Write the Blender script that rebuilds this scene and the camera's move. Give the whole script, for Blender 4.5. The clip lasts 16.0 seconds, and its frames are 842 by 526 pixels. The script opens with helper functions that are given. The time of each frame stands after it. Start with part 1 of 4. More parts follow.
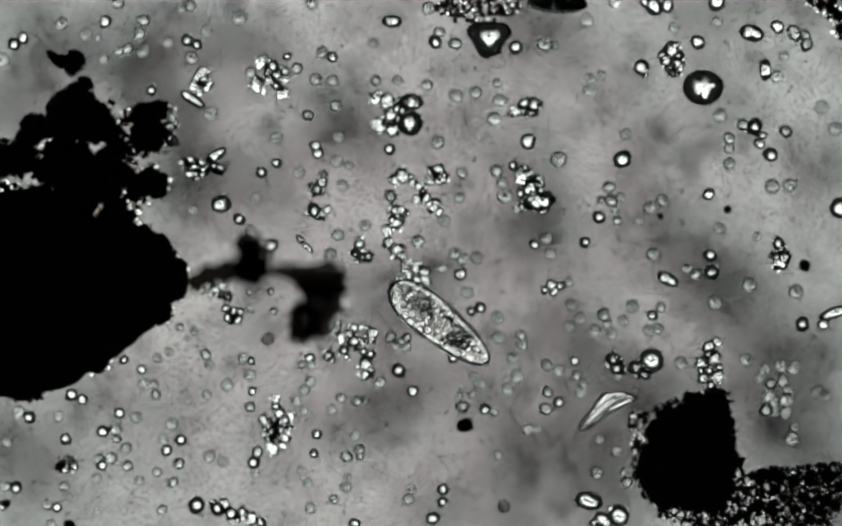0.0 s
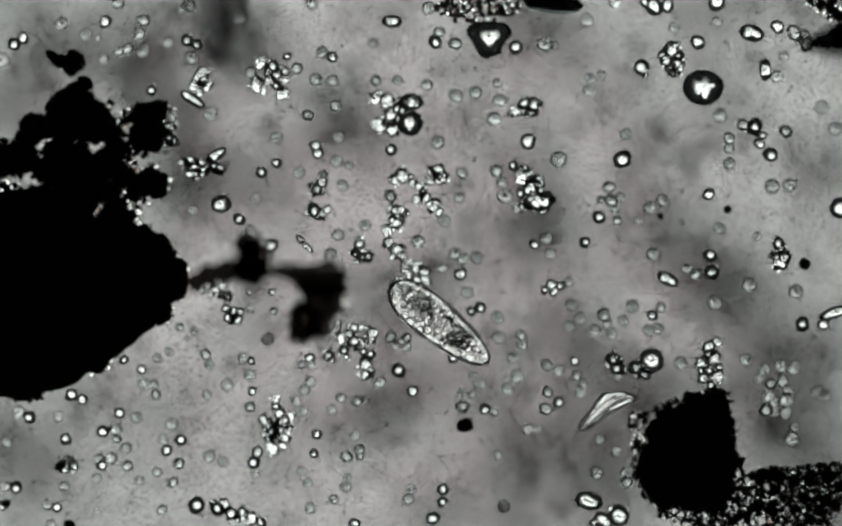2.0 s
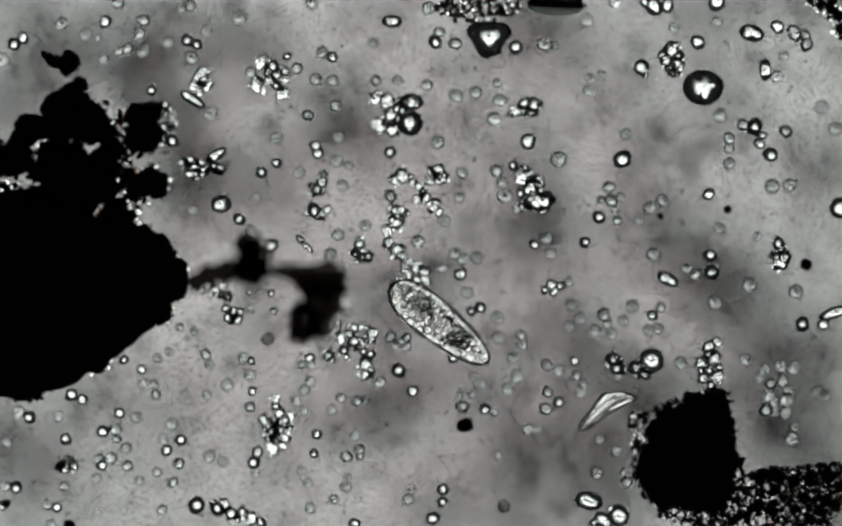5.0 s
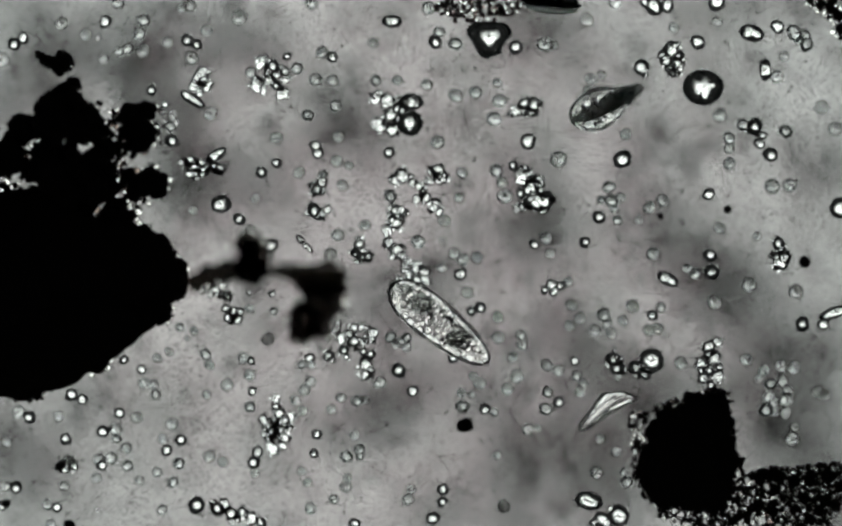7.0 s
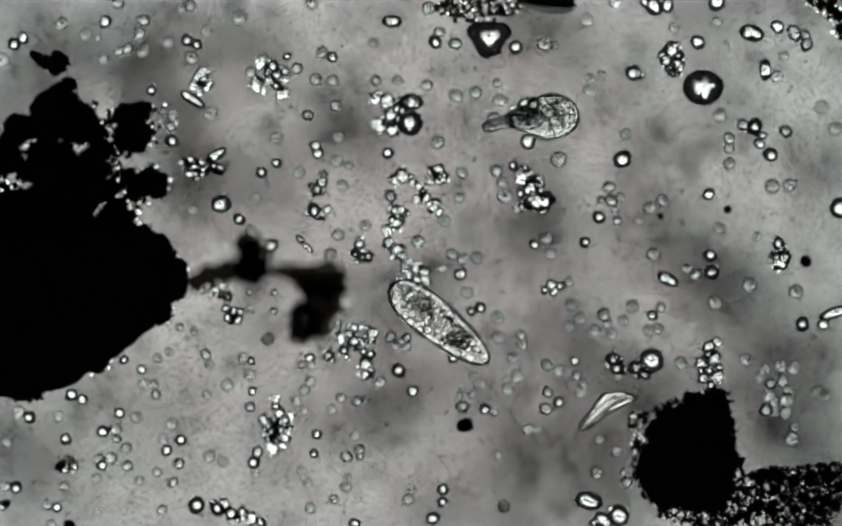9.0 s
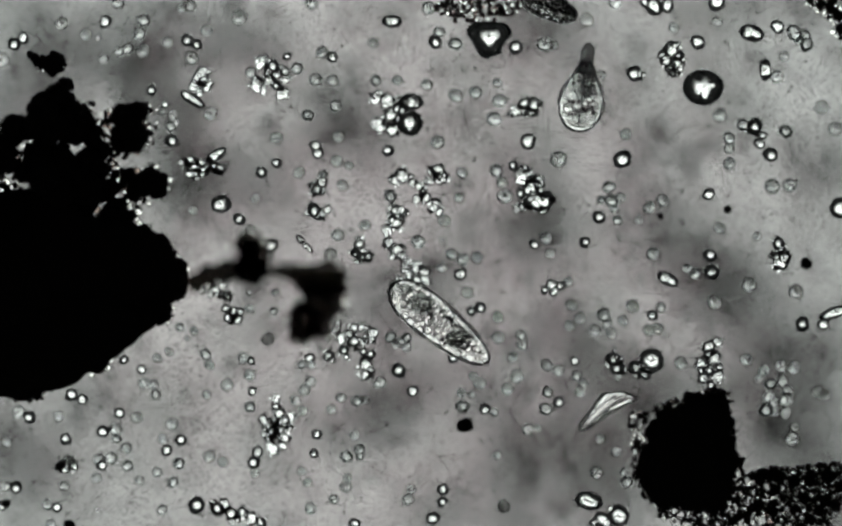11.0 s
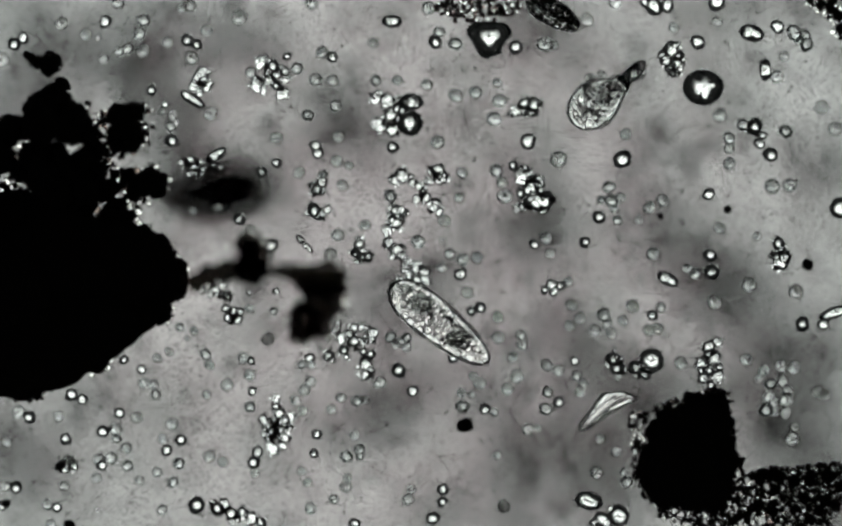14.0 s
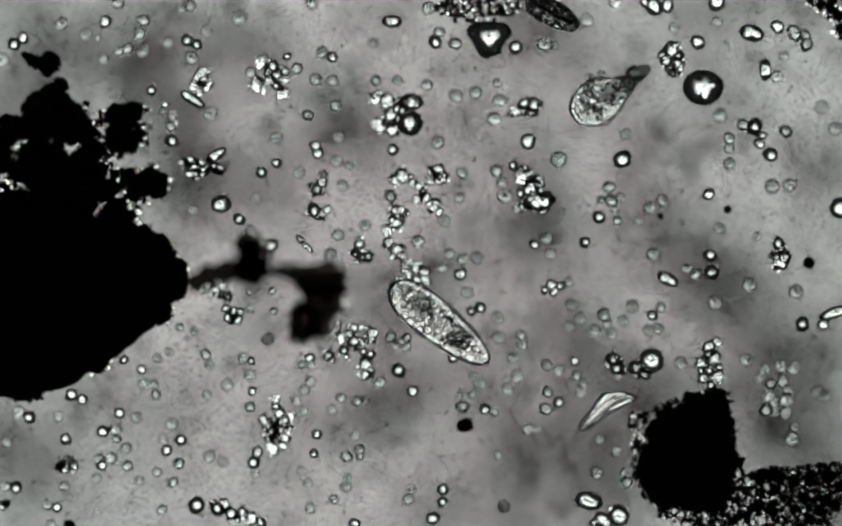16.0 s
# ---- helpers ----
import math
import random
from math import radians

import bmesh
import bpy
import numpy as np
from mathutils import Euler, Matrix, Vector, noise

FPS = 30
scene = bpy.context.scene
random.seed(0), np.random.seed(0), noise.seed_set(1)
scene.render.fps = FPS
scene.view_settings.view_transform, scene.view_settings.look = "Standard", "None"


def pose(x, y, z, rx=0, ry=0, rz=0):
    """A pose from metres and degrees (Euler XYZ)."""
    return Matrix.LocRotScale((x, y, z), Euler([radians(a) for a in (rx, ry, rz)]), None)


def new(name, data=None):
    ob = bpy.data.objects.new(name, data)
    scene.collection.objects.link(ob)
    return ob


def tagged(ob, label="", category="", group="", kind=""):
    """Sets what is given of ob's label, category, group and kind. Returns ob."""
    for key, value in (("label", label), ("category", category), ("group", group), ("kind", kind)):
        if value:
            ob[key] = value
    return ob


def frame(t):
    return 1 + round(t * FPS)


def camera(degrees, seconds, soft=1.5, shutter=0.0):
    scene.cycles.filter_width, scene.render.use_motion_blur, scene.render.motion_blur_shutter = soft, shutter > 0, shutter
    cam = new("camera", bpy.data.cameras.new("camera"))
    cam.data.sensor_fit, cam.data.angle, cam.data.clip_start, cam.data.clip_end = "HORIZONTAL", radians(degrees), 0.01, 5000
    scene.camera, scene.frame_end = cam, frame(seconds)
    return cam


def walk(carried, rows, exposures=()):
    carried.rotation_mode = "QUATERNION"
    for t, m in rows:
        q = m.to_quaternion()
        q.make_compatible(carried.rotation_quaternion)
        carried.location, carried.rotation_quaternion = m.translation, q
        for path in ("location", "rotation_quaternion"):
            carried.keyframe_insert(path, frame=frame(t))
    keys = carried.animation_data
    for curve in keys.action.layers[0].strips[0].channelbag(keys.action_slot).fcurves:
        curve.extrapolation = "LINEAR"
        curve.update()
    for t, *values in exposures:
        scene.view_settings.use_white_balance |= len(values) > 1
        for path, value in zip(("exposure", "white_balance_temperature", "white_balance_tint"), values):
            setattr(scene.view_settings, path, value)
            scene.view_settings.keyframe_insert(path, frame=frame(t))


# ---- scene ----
# A drop of pond water under a light microscope, modelled a thousand times enlarged:
# one metre here is one millimetre under the lens, one millimetre here is one micrometre.
EYE = 44.915
cam = camera(2.0, 16.0, soft=2.9, shutter=0.6)
cam.data.dof.use_dof = True
cam.data.dof.focus_distance = EYE - 0.04
cam.data.dof.aperture_fstop = 0.29
walk(cam, [(0.0, pose(0, 0, EYE)), (16.0, pose(0, 0, EYE))])


def spot(px, py, z=0.0):
    """A place on the level z, from its place on the slide in micrometres from the field's upper left corner."""
    k = (EYE - z) / EYE / 1000
    return Vector(((px - 784) * k, (490 - py) * k, z))


# ---- light: a dim room above, the microscope's illuminator below ----
world = bpy.data.worlds.new("dim_room")
scene.world = world
world.use_nodes = True
world.node_tree.nodes["Background"].inputs[0].default_value = (0.9, 1.0, 0.97, 1)
world.node_tree.nodes["Background"].inputs[1].default_value = 0.014
FIELD_GLOW = 0.555
# strength of the disc added so that droplets show spots brighter than the field
RING_GLOW = 4.2
LAMP_Z = -22.0


# ---- materials ----
def material(name):
    m = bpy.data.materials.new(name)
    m.use_nodes = True
    return m, m.node_tree.nodes, m.node_tree.links, m.node_tree.nodes["Principled BSDF"]


def noise_node(nodes, links, scale, detail=4.0, rough=0.6):
    tex = nodes.new("ShaderNodeTexCoord")
    n = nodes.new("ShaderNodeTexNoise")
    n.inputs["Scale"].default_value, n.inputs["Detail"].default_value, n.inputs["Roughness"].default_value = scale, detail, rough
    links.new(tex.outputs["Object"], n.inputs["Vector"])
    return n


def ramp_node(nodes, links, source, stops):
    r = nodes.new("ShaderNodeValToRGB")
    while len(r.color_ramp.elements) < len(stops):
        r.color_ramp.elements.new(0.5)
    for e, (at, c) in zip(r.color_ramp.elements, stops):
        e.position, e.color = at, (*c, 1)
    links.new(source, r.inputs["Fac"])
    return r


def clear(name, ior, tint=(1, 1, 1), bump=0.0, scale=40.0, rough=0.0):
    m, nodes, links, p = material(name)
    p.inputs["Transmission Weight"].default_value = 1.0
    p.inputs["IOR"].default_value = ior
    p.inputs["Roughness"].default_value = rough
    p.inputs["Base Color"].default_value = (*tint, 1)
    if bump:
        n = noise_node(nodes, links, scale)
        b = nodes.new("ShaderNodeBump")
        b.inputs["Strength"].default_value, b.inputs["Distance"].default_value = bump, 0.004
        links.new(n.outputs["Fac"], b.inputs["Height"])
        links.new(b.outputs["Normal"], p.inputs["Normal"])
    return m


def dark_matter(name, low, high, scale=30.0):
    m, nodes, links, p = material(name)
    n = noise_node(nodes, links, scale)
    r = ramp_node(nodes, links, n.outputs["Fac"], [(0.35, low), (0.7, high)])
    links.new(r.outputs["Color"], p.inputs["Base Color"])
    p.inputs["Roughness"].default_value = 0.75
    fine = noise_node(nodes, links, scale * 6)
    b = nodes.new("ShaderNodeBump")
    b.inputs["Strength"].default_value, b.inputs["Distance"].default_value = 0.6, 0.004
    links.new(fine.outputs["Fac"], b.inputs["Height"])
    links.new(b.outputs["Normal"], p.inputs["Normal"])
    return m


def glow(name, strength, color, scale, spread, lean=(0, 0), fade=None):
    m, nodes, links, p = material(name)
    nodes.remove(p)
    e = nodes.new("ShaderNodeEmission")
    n = noise_node(nodes, links, scale, 3.0)
    lo, hi = 1 - spread, 1 + spread
    r = ramp_node(nodes, links, n.outputs["Fac"], [(0.3, tuple(c * lo for c in color)), (0.7, tuple(c * hi for c in color))])
    rosy, hue, tint = nodes.new("ShaderNodeVectorMath"), nodes.new("ShaderNodeMapRange"), nodes.new("ShaderNodeMix")
    rosy.operation, tint.data_type, tint.blend_type = "LENGTH", "RGBA", "MULTIPLY"
    hue.inputs["From Min"].default_value, hue.inputs["From Max"].default_value = 0.1, 1.6
    seen = nodes.new("ShaderNodeTexCoord")
    links.new(seen.outputs["Object"], rosy.inputs[0])
    links.new(rosy.outputs["Value"], hue.inputs["Value"])
    warm = ramp_node(nodes, links, hue.outputs[0], [(0.0, (1.16, 0.94, 1.0)), (0.4, (1.0, 1.0, 0.99)), (1.0, (0.95, 1.0, 0.98))])
    tint.inputs["Factor"].default_value = 1.0
    links.new(r.outputs["Color"], tint.inputs["A"])
    links.new(warm.outputs["Color"], tint.inputs["B"])
    links.new(tint.outputs["Result"], e.inputs["Color"])
    # a lamp that stands a little off the axis: its light falls off to one side
    tex, dot, add = nodes.new("ShaderNodeTexCoord"), nodes.new("ShaderNodeVectorMath"), nodes.new("ShaderNodeMath")
    dot.operation, add.operation = "DOT_PRODUCT", "MULTIPLY_ADD"
    dot.inputs[1].default_value = (*lean, 0)
    links.new(tex.outputs["Object"], dot.inputs[0])
    links.new(dot.outputs["Value"], add.inputs[0])
    add.inputs[1].default_value, add.inputs[2].default_value = strength, strength
    links.new(add.outputs[0], e.inputs["Strength"])
    if fade:
        # brightest on the axis, dying away at the radius given
        far, ease, times = nodes.new("ShaderNodeVectorMath"), nodes.new("ShaderNodeMapRange"), nodes.new("ShaderNodeMath")
        far.operation, times.operation = "LENGTH", "MULTIPLY"
        ease.inputs["From Min"].default_value, ease.inputs["From Max"].default_value = fade
        ease.inputs["To Min"].default_value, ease.inputs["To Max"].default_value = 1.0, 0.0
        links.new(tex.outputs["Object"], far.inputs[0])
        links.new(far.outputs["Value"], ease.inputs["Value"])
        links.new(ease.outputs[0], times.inputs[0])
        links.new(add.outputs[0], times.inputs[1])
        links.new(times.outputs[0], e.inputs["Strength"])
    links.new(e.outputs[0], nodes["Material Output"].inputs["Surface"])
    return m


SLIDE = clear("slide_glass", 1.5, (0.995, 1.0, 0.995))
OIL = [clear("oil", n) for n in (1.20, 1.27, 1.35)]
CELL = [clear("clear_cell", n, (c, c, c)) for n, c in ((1.10, 0.38), (1.085, 0.34), (1.12, 0.42))]
# tints of the rings that put dark refracted edges round cells and grains
EDGE_SHADE = clear("edge_shade", 1.02, (0.56, 0.57, 0.565))
PALE_EDGE_SHADE = clear("pale_edge_shade", 1.005, (0.58, 0.59, 0.585))
RIM = clear("grain_edge_shade", 1.02, (0.05, 0.05, 0.05))
OUTLINE = clear("pellicle_rim", 1.02, (0.15, 0.145, 0.145))
FAINT = [clear("faint_cell", n, (c, c, c)) for n, c in ((1.06, 0.25), (1.055, 0.24), (1.07, 0.25))]
KERNEL = clear("nucleus", 1.012, (0.93, 0.94, 0.93))
HEAVY = clear("heavy_crystal", 1.5, (1, 1, 1), 0.2, 30)
GRIT = [clear("dark_grit", n) for n in (1.34, 1.46)]
DUSKY = clear("dusky_cell", 1.03, (0.42, 0.43, 0.42))
GREY_BODY = clear("grey_body", 1.03, (0.74, 0.75, 0.74), 0.4, 50)
IMAGE_GRAIN = clear("image_grain", 1.004, (0.68, 0.69, 0.68))
AIR = clear("air", 1.6)
CHIP = clear("clear_chip", 1.22, (1, 0.99, 0.97))
AMBER = clear("amber_chip", 1.2, (0.46, 0.36, 0.34))
ROD = clear("rod_chip", 1.3, (0.85, 0.86, 0.85))
CRYSTAL = [clear("crystal", n) for n in (1.18, 1.26)]
PELLICLE = clear("pellicle", 1.04, (0.99, 0.98, 0.98), 0.4, 50)
BODY = clear("clear_body", 1.075, (1, 0.985, 0.98), 0.5, 60)
GULLET = clear("food_mass", 1.05, (0.44, 0.445, 0.44), 0.6, 90)
PLASM = clear("granule", 1.17, (0.98, 0.96, 0.96))
SHEET_TINT = clear("darkening_sheet", 1.02, (0.08, 0.082, 0.08))
VACUOLE = clear("vacuole", 0.9, (0.95, 0.93, 0.93))
SNOUT = clear("snout_plasm", 1.04, (0.26, 0.265, 0.26), 0.6, 60)
MURKY = clear("murky_plasm", 1.03, (0.34, 0.345, 0.34), 0.4, 50)
SOIL = dark_matter("dark_debris", (0.006, 0.005, 0.004), (0.03, 0.018, 0.014))
RUST = dark_matter("rusty_debris", (0.012, 0.006, 0.005), (0.07, 0.028, 0.022), 60)
FOOD = dark_matter("food_grain", (0.02, 0.018, 0.018), (0.06, 0.05, 0.05), 120)
SWIMMER = clear("dark_plasm", 1.02, (0.003, 0.003, 0.003), 0.3, 40)
THIN = clear("thin_debris", 1.03, (0.028, 0.024, 0.022), 0.3, 80)
BLACKED = dark_matter("black_metal", (0.010, 0.010, 0.011), (0.016, 0.016, 0.017), 3)


# ---- mesh helpers ----
def mesh_of(name, bm, mat, smooth=True):
    me = bpy.data.meshes.new(name)
    bm.to_mesh(me)
    bm.free()
    me.materials.append(mat)
    if smooth:
        me.polygons.foreach_set("use_smooth", [True] * len(me.polygons))
    return me


def ball(sub=3, rough=0.0, freq=1.5, seed=0.0, squash=(1, 1, 1), fine=0.0, peak=0.0):
    bm = bmesh.new()
    bmesh.ops.create_icosphere(bm, subdivisions=sub, radius=1.0)
    off = Vector((seed * 7.1, seed * 3.7, seed * 1.3))
    for v in bm.verts:
        d = 1 + rough * noise.noise(v.co * freq + off)
        if fine:
            d += fine * noise.noise(v.co * freq * 3.3 - off) + fine * 0.6 * noise.noise(v.co * freq * 8 + off)
        v.co.z += math.copysign(peak * max(0.0, 1 - math.hypot(v.co.x, v.co.y)), v.co.z)
        v.co = Vector((v.co.x * squash[0], v.co.y * squash[1], v.co.z * squash[2])) * d
    return bm


def spindle(profile, length, rings=28, sides=24, bend=0.0, flat=0.8):
    """A body of revolution along x; profile(u) is the half width at u from 0 (tail) to 1 (front)."""
    bm = bmesh.new()
    loops = []
    for i in range(rings + 1):
        u = 0.5 - 0.5 * math.cos(math.pi * i / rings)
        r = max(profile(u), 1e-5)
        x, y0 = (u - 0.5) * length, bend * (1 - (2 * u - 1) ** 2)
        loops.append([bm.verts.new((x, y0 + r * math.cos(a), flat * r * math.sin(a)))
                      for a in (2 * math.pi * k / sides for k in range(sides))])
    for a, b in zip(loops, loops[1:]):
        for k in range(sides):
            bm.faces.new((a[k], b[k], b[(k + 1) % sides], a[(k + 1) % sides]))
    bm.faces.new(loops[0])
    bm.faces.new(list(reversed(loops[-1])))
    bmesh.ops.recalc_face_normals(bm, faces=bm.faces)
    return bm


def part(name, bm, mat, parent, label="", smooth=True):
    ob = new(name, mesh_of(name, bm, mat, smooth))
    ob.parent = parent
    return tagged(ob, label)


def piece(name, me, parent, m):
    ob = new(name, me)
    ob.parent = parent
    ob.matrix_basis = m
    return ob


def at(place, r, turn=None):
    turn = random.uniform(0, 6.28) if turn is None else turn
    sx, sy, sz = (r, r, r) if isinstance(r, (int, float)) else r
    return Matrix.LocRotScale(place, Euler((0, 0, turn)), (sx, sy, sz))


# ---- the stage: slide, illuminator, housing ----
def build_stage():
    bm = bmesh.new()
    bmesh.ops.create_cube(bm, size=1.0)
    for v in bm.verts:
        v.co = Vector((v.co.x * 5.2, v.co.y * 3.6, v.co.z * 0.8 - 0.4))
    bmesh.ops.bevel(bm, geom=list(bm.edges), offset=0.03, segments=2, affect="EDGES")
    slide = new("glass_slide", mesh_of("glass_slide", bm, SLIDE, False))
    tagged(slide, "clear glass microscope slide under the water film", "microscope slide", kind="structure")

    bm = bmesh.new()
    bmesh.ops.create_cube(bm, size=1.0)
    for v in bm.verts:
        v.co = Vector((v.co.x * 6.4, v.co.y * 4.6, v.co.z * 0.12 - 2.36))
    bmesh.ops.bevel(bm, geom=list(bm.edges), offset=0.02, segments=2, affect="EDGES")
    tagged(new("stage_window", mesh_of("stage_window", bm, SLIDE, False)), "dusty glass window in the microscope stage", "stage window", kind="structure")

    field = tagged(new("illuminator"), "pale glowing ground-glass illuminator below the slide", "lamp", kind="structure")
    field.location = (0, 0, LAMP_Z)
    bm = bmesh.new()
    bmesh.ops.create_grid(bm, x_segments=1, y_segments=1, size=1.0)
    for v in bm.verts:
        v.co = Vector((v.co.x * 2.05, v.co.y * 1.62, 0))
    part("field_lens", bm, glow("field_glow", FIELD_GLOW, (1.0, 1.0, 0.985), 0.7, 0.46, (0.005, 0.15)), field, "grey-white frosted field lens", False)
    # added glowing disc, seen only through droplets and grains as their highlights
    bm = bmesh.new()
    rings = []
    for r, z in ((0, -0.05), (9.4, -0.05)):
        rings.append([bm.verts.new((r * math.cos(2 * math.pi * k / 96), r * math.sin(2 * math.pi * k / 96), z)) for k in range(96)] if r else [bm.verts.new((0, 0, z))])
    for k in range(96):
        bm.faces.new((rings[0][0], rings[1][k], rings[1][(k + 1) % 96]))
    part("highlight_disc", bm, glow("ring_glow", RING_GLOW, (1.0, 1.0, 0.985), 1.0, 0.1, (-0.015, 0.10), fade=(1.5, 7.3)), field, "added bright disc round the field lens for droplet highlights", False)

    bm = bmesh.new()
    prof = ((9.6, LAMP_Z - 0.3), (9.6, LAMP_Z + 2.0), (4.2, -2.6), (4.4, -2.6), (9.8, LAMP_Z + 2.0), (9.8, LAMP_Z - 0.45), (0.01, LAMP_Z - 0.45), (0.01, LAMP_Z - 0.3))
    loops = [[bm.verts.new((r * math.cos(2 * math.pi * k / 64), r * math.sin(2 * math.pi * k / 64), z)) for k in range(64)] for r, z in prof]
    for a, b in zip(loops, loops[1:] + loops[:1]):
        for k in range(64):
            bm.faces.new((a[k], a[(k + 1) % 64], b[(k + 1) % 64], b[k]))
    bmesh.ops.recalc_face_normals(bm, faces=bm.faces)
    tagged(new("condenser_housing", mesh_of("condenser_housing", bm, BLACKED)), "matt black metal condenser housing", "microscope part", kind="structure")


# ---- loose droplets and cells ----
FORMS = {}


def forms(key, mats, n, **kw):
    mats = mats if isinstance(mats, list) else [mats]
    FORMS[key] = [mesh_of(key, ball(seed=i + 1.0, **kw), mats[i % len(mats)]) for i in range(n)]


forms("oil", OIL, 9, sub=4, rough=0.20, freq=0.9, fine=0.03, peak=0.14)
forms("cell", CELL, 9, sub=4, rough=0.16, freq=0.9, fine=0.01, peak=0.6, squash=(1, 1, 0.9))
forms("faint", FAINT, 6, sub=4, rough=0.12, freq=0.9, peak=0.95, squash=(1, 1, 0.85))
forms("chip", CHIP, 6, sub=2, rough=0.3, freq=1.2, fine=0.06, squash=(1, 1, 0.9))
forms("amber", AMBER, 4, sub=2, rough=0.45, freq=1.3, fine=0.15, squash=(1, 1, 0.9))
forms("lump", SOIL, 7, sub=4, rough=0.35, freq=1.4, fine=0.12)
forms("crumb", SOIL, 6, sub=2, rough=0.4, freq=1.5, fine=0.15)
forms("rust", RUST, 4, sub=2, rough=0.4, freq=1.6, fine=0.16)
forms("thin", THIN, 4, sub=3, rough=0.3, freq=1.6, fine=0.05)
forms("crystal", CRYSTAL, 8, sub=4, rough=0.45, freq=1.5, fine=0.10, squash=(1, 1, 0.95))
forms("heavy", GRIT, 4, sub=4, rough=0.22, freq=1.2, fine=0.07, peak=0.1)
forms("shard", GRIT, 5, sub=4, rough=0.2, freq=1.4, fine=0.04)
FORMS["mixed"] = FORMS["oil"] + FORMS["crystal"][:6] + FORMS["heavy"][:2]
forms("dusky", DUSKY, 3, sub=3, rough=0.08, freq=1.0, squash=(1, 1, 0.5))
forms("speck", SOIL, 4, sub=3, rough=0.22, freq=1.0, fine=0.03)
forms("rod", ROD, 4, sub=4, rough=0.2, freq=1.2, fine=0.04)
forms("granule", PLASM, 6, sub=2, rough=0.35, freq=1.3, fine=0.08, squash=(1, 1, 0.6))
forms("food", FOOD, 3, sub=2, rough=0.4, freq=1.3)

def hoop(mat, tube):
    """A thin tinted ring round a body's middle: the dark edge of refraction, put in as colour."""
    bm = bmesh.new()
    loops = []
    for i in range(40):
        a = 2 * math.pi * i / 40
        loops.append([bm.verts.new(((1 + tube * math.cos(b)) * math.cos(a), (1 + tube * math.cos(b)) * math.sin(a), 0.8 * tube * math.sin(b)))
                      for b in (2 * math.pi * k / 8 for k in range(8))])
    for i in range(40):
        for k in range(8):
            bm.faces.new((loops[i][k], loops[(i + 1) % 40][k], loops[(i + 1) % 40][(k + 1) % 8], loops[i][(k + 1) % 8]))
    return mesh_of("edge_shade", bm, mat)


HOOPS = {"grain": hoop(RIM, 0.15), "dusky": hoop(RIM, 0.16), "cell": hoop(EDGE_SHADE, 0.16), "faint": hoop(PALE_EDGE_SHADE, 0.17)}


NUCLEUS = mesh_of("nucleus", ball(3, 0.2, 1.0, 3.0), KERNEL)


KINDS = {
    "oil": ("oil_droplet", "dark-rimmed round oil droplet with a bright middle on the slide", "droplet", "oil droplets on the slide"),
    "cell": ("round_cell", "small clear round cell with a grey rim on the slide", "cell", "round cells on the slide"),
    "faint": ("pale_cell", "pale see-through round cell with a thin grey rim", "cell", "pale cells on the slide"),
    "dusky": ("dusky_cell", "dusky grey round cell with a dark rim on the slide", "cell", "dusky cells on the slide"),
    "speck": ("dark_speck", "small opaque black speck lying on the slide", "speck", "black specks on the slide"),
    "rod": ("clear_rod", "clear rod-shaped chip with a dark edge on the slide", "rod", "clear rods on the slide"),
}
LOOSE = {}


def loose(kind, rows):
    """Droplets, cells and specks lying on the slide: place and half width in micrometres."""
    name, label, category, group = KINDS[kind]
    for px, py, r in rows:
        r *= 0.001
        tall = 0.55 if kind == "speck" else random.uniform(0.85, 1.0)
        z = r * tall * {"faint": 1.65, "cell": 1.4}.get(kind, 1.0)
        wide = random.uniform(0.94, 1.08)
        ob = new(name, random.choice(FORMS[kind]))
        ob.matrix_basis = at(spot(px, py, z), (r * wide, r / wide, r * tall))
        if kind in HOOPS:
            piece("edge_shade", HOOPS[kind], ob, Matrix.Translation((0, 0, -0.1)))
        if kind in ("faint", "cell"):
            piece("nucleus", NUCLEUS, ob, at((random.uniform(-0.1, 0.1), random.uniform(-0.1, 0.1), 0), 0.32))
        LOOSE[(px, py)] = tagged(ob, label, category, group)


def rods(rows):
    """Rod-shaped chips: place, half length, half width, turn in degrees."""
    name, label, category, group = KINDS["rod"]
    for px, py, a, b, turn in rows:
        ob = new(name, random.choice(FORMS["rod"]))
        if math.sin(radians(turn)) * (px - 784) - math.cos(radians(turn)) * (490 - py) < 0:
            turn += 180
        ob.matrix_basis = at(spot(px, py, b * 0.00085), (a * 0.001, b * 0.001, b * 0.0009), radians(turn))
        piece("rod_edge_shade", HOOPS["grain"], ob, Matrix.Translation((0, 0, -0.1)))
        LOOSE[(px, py)] = tagged(ob, label, category, group)


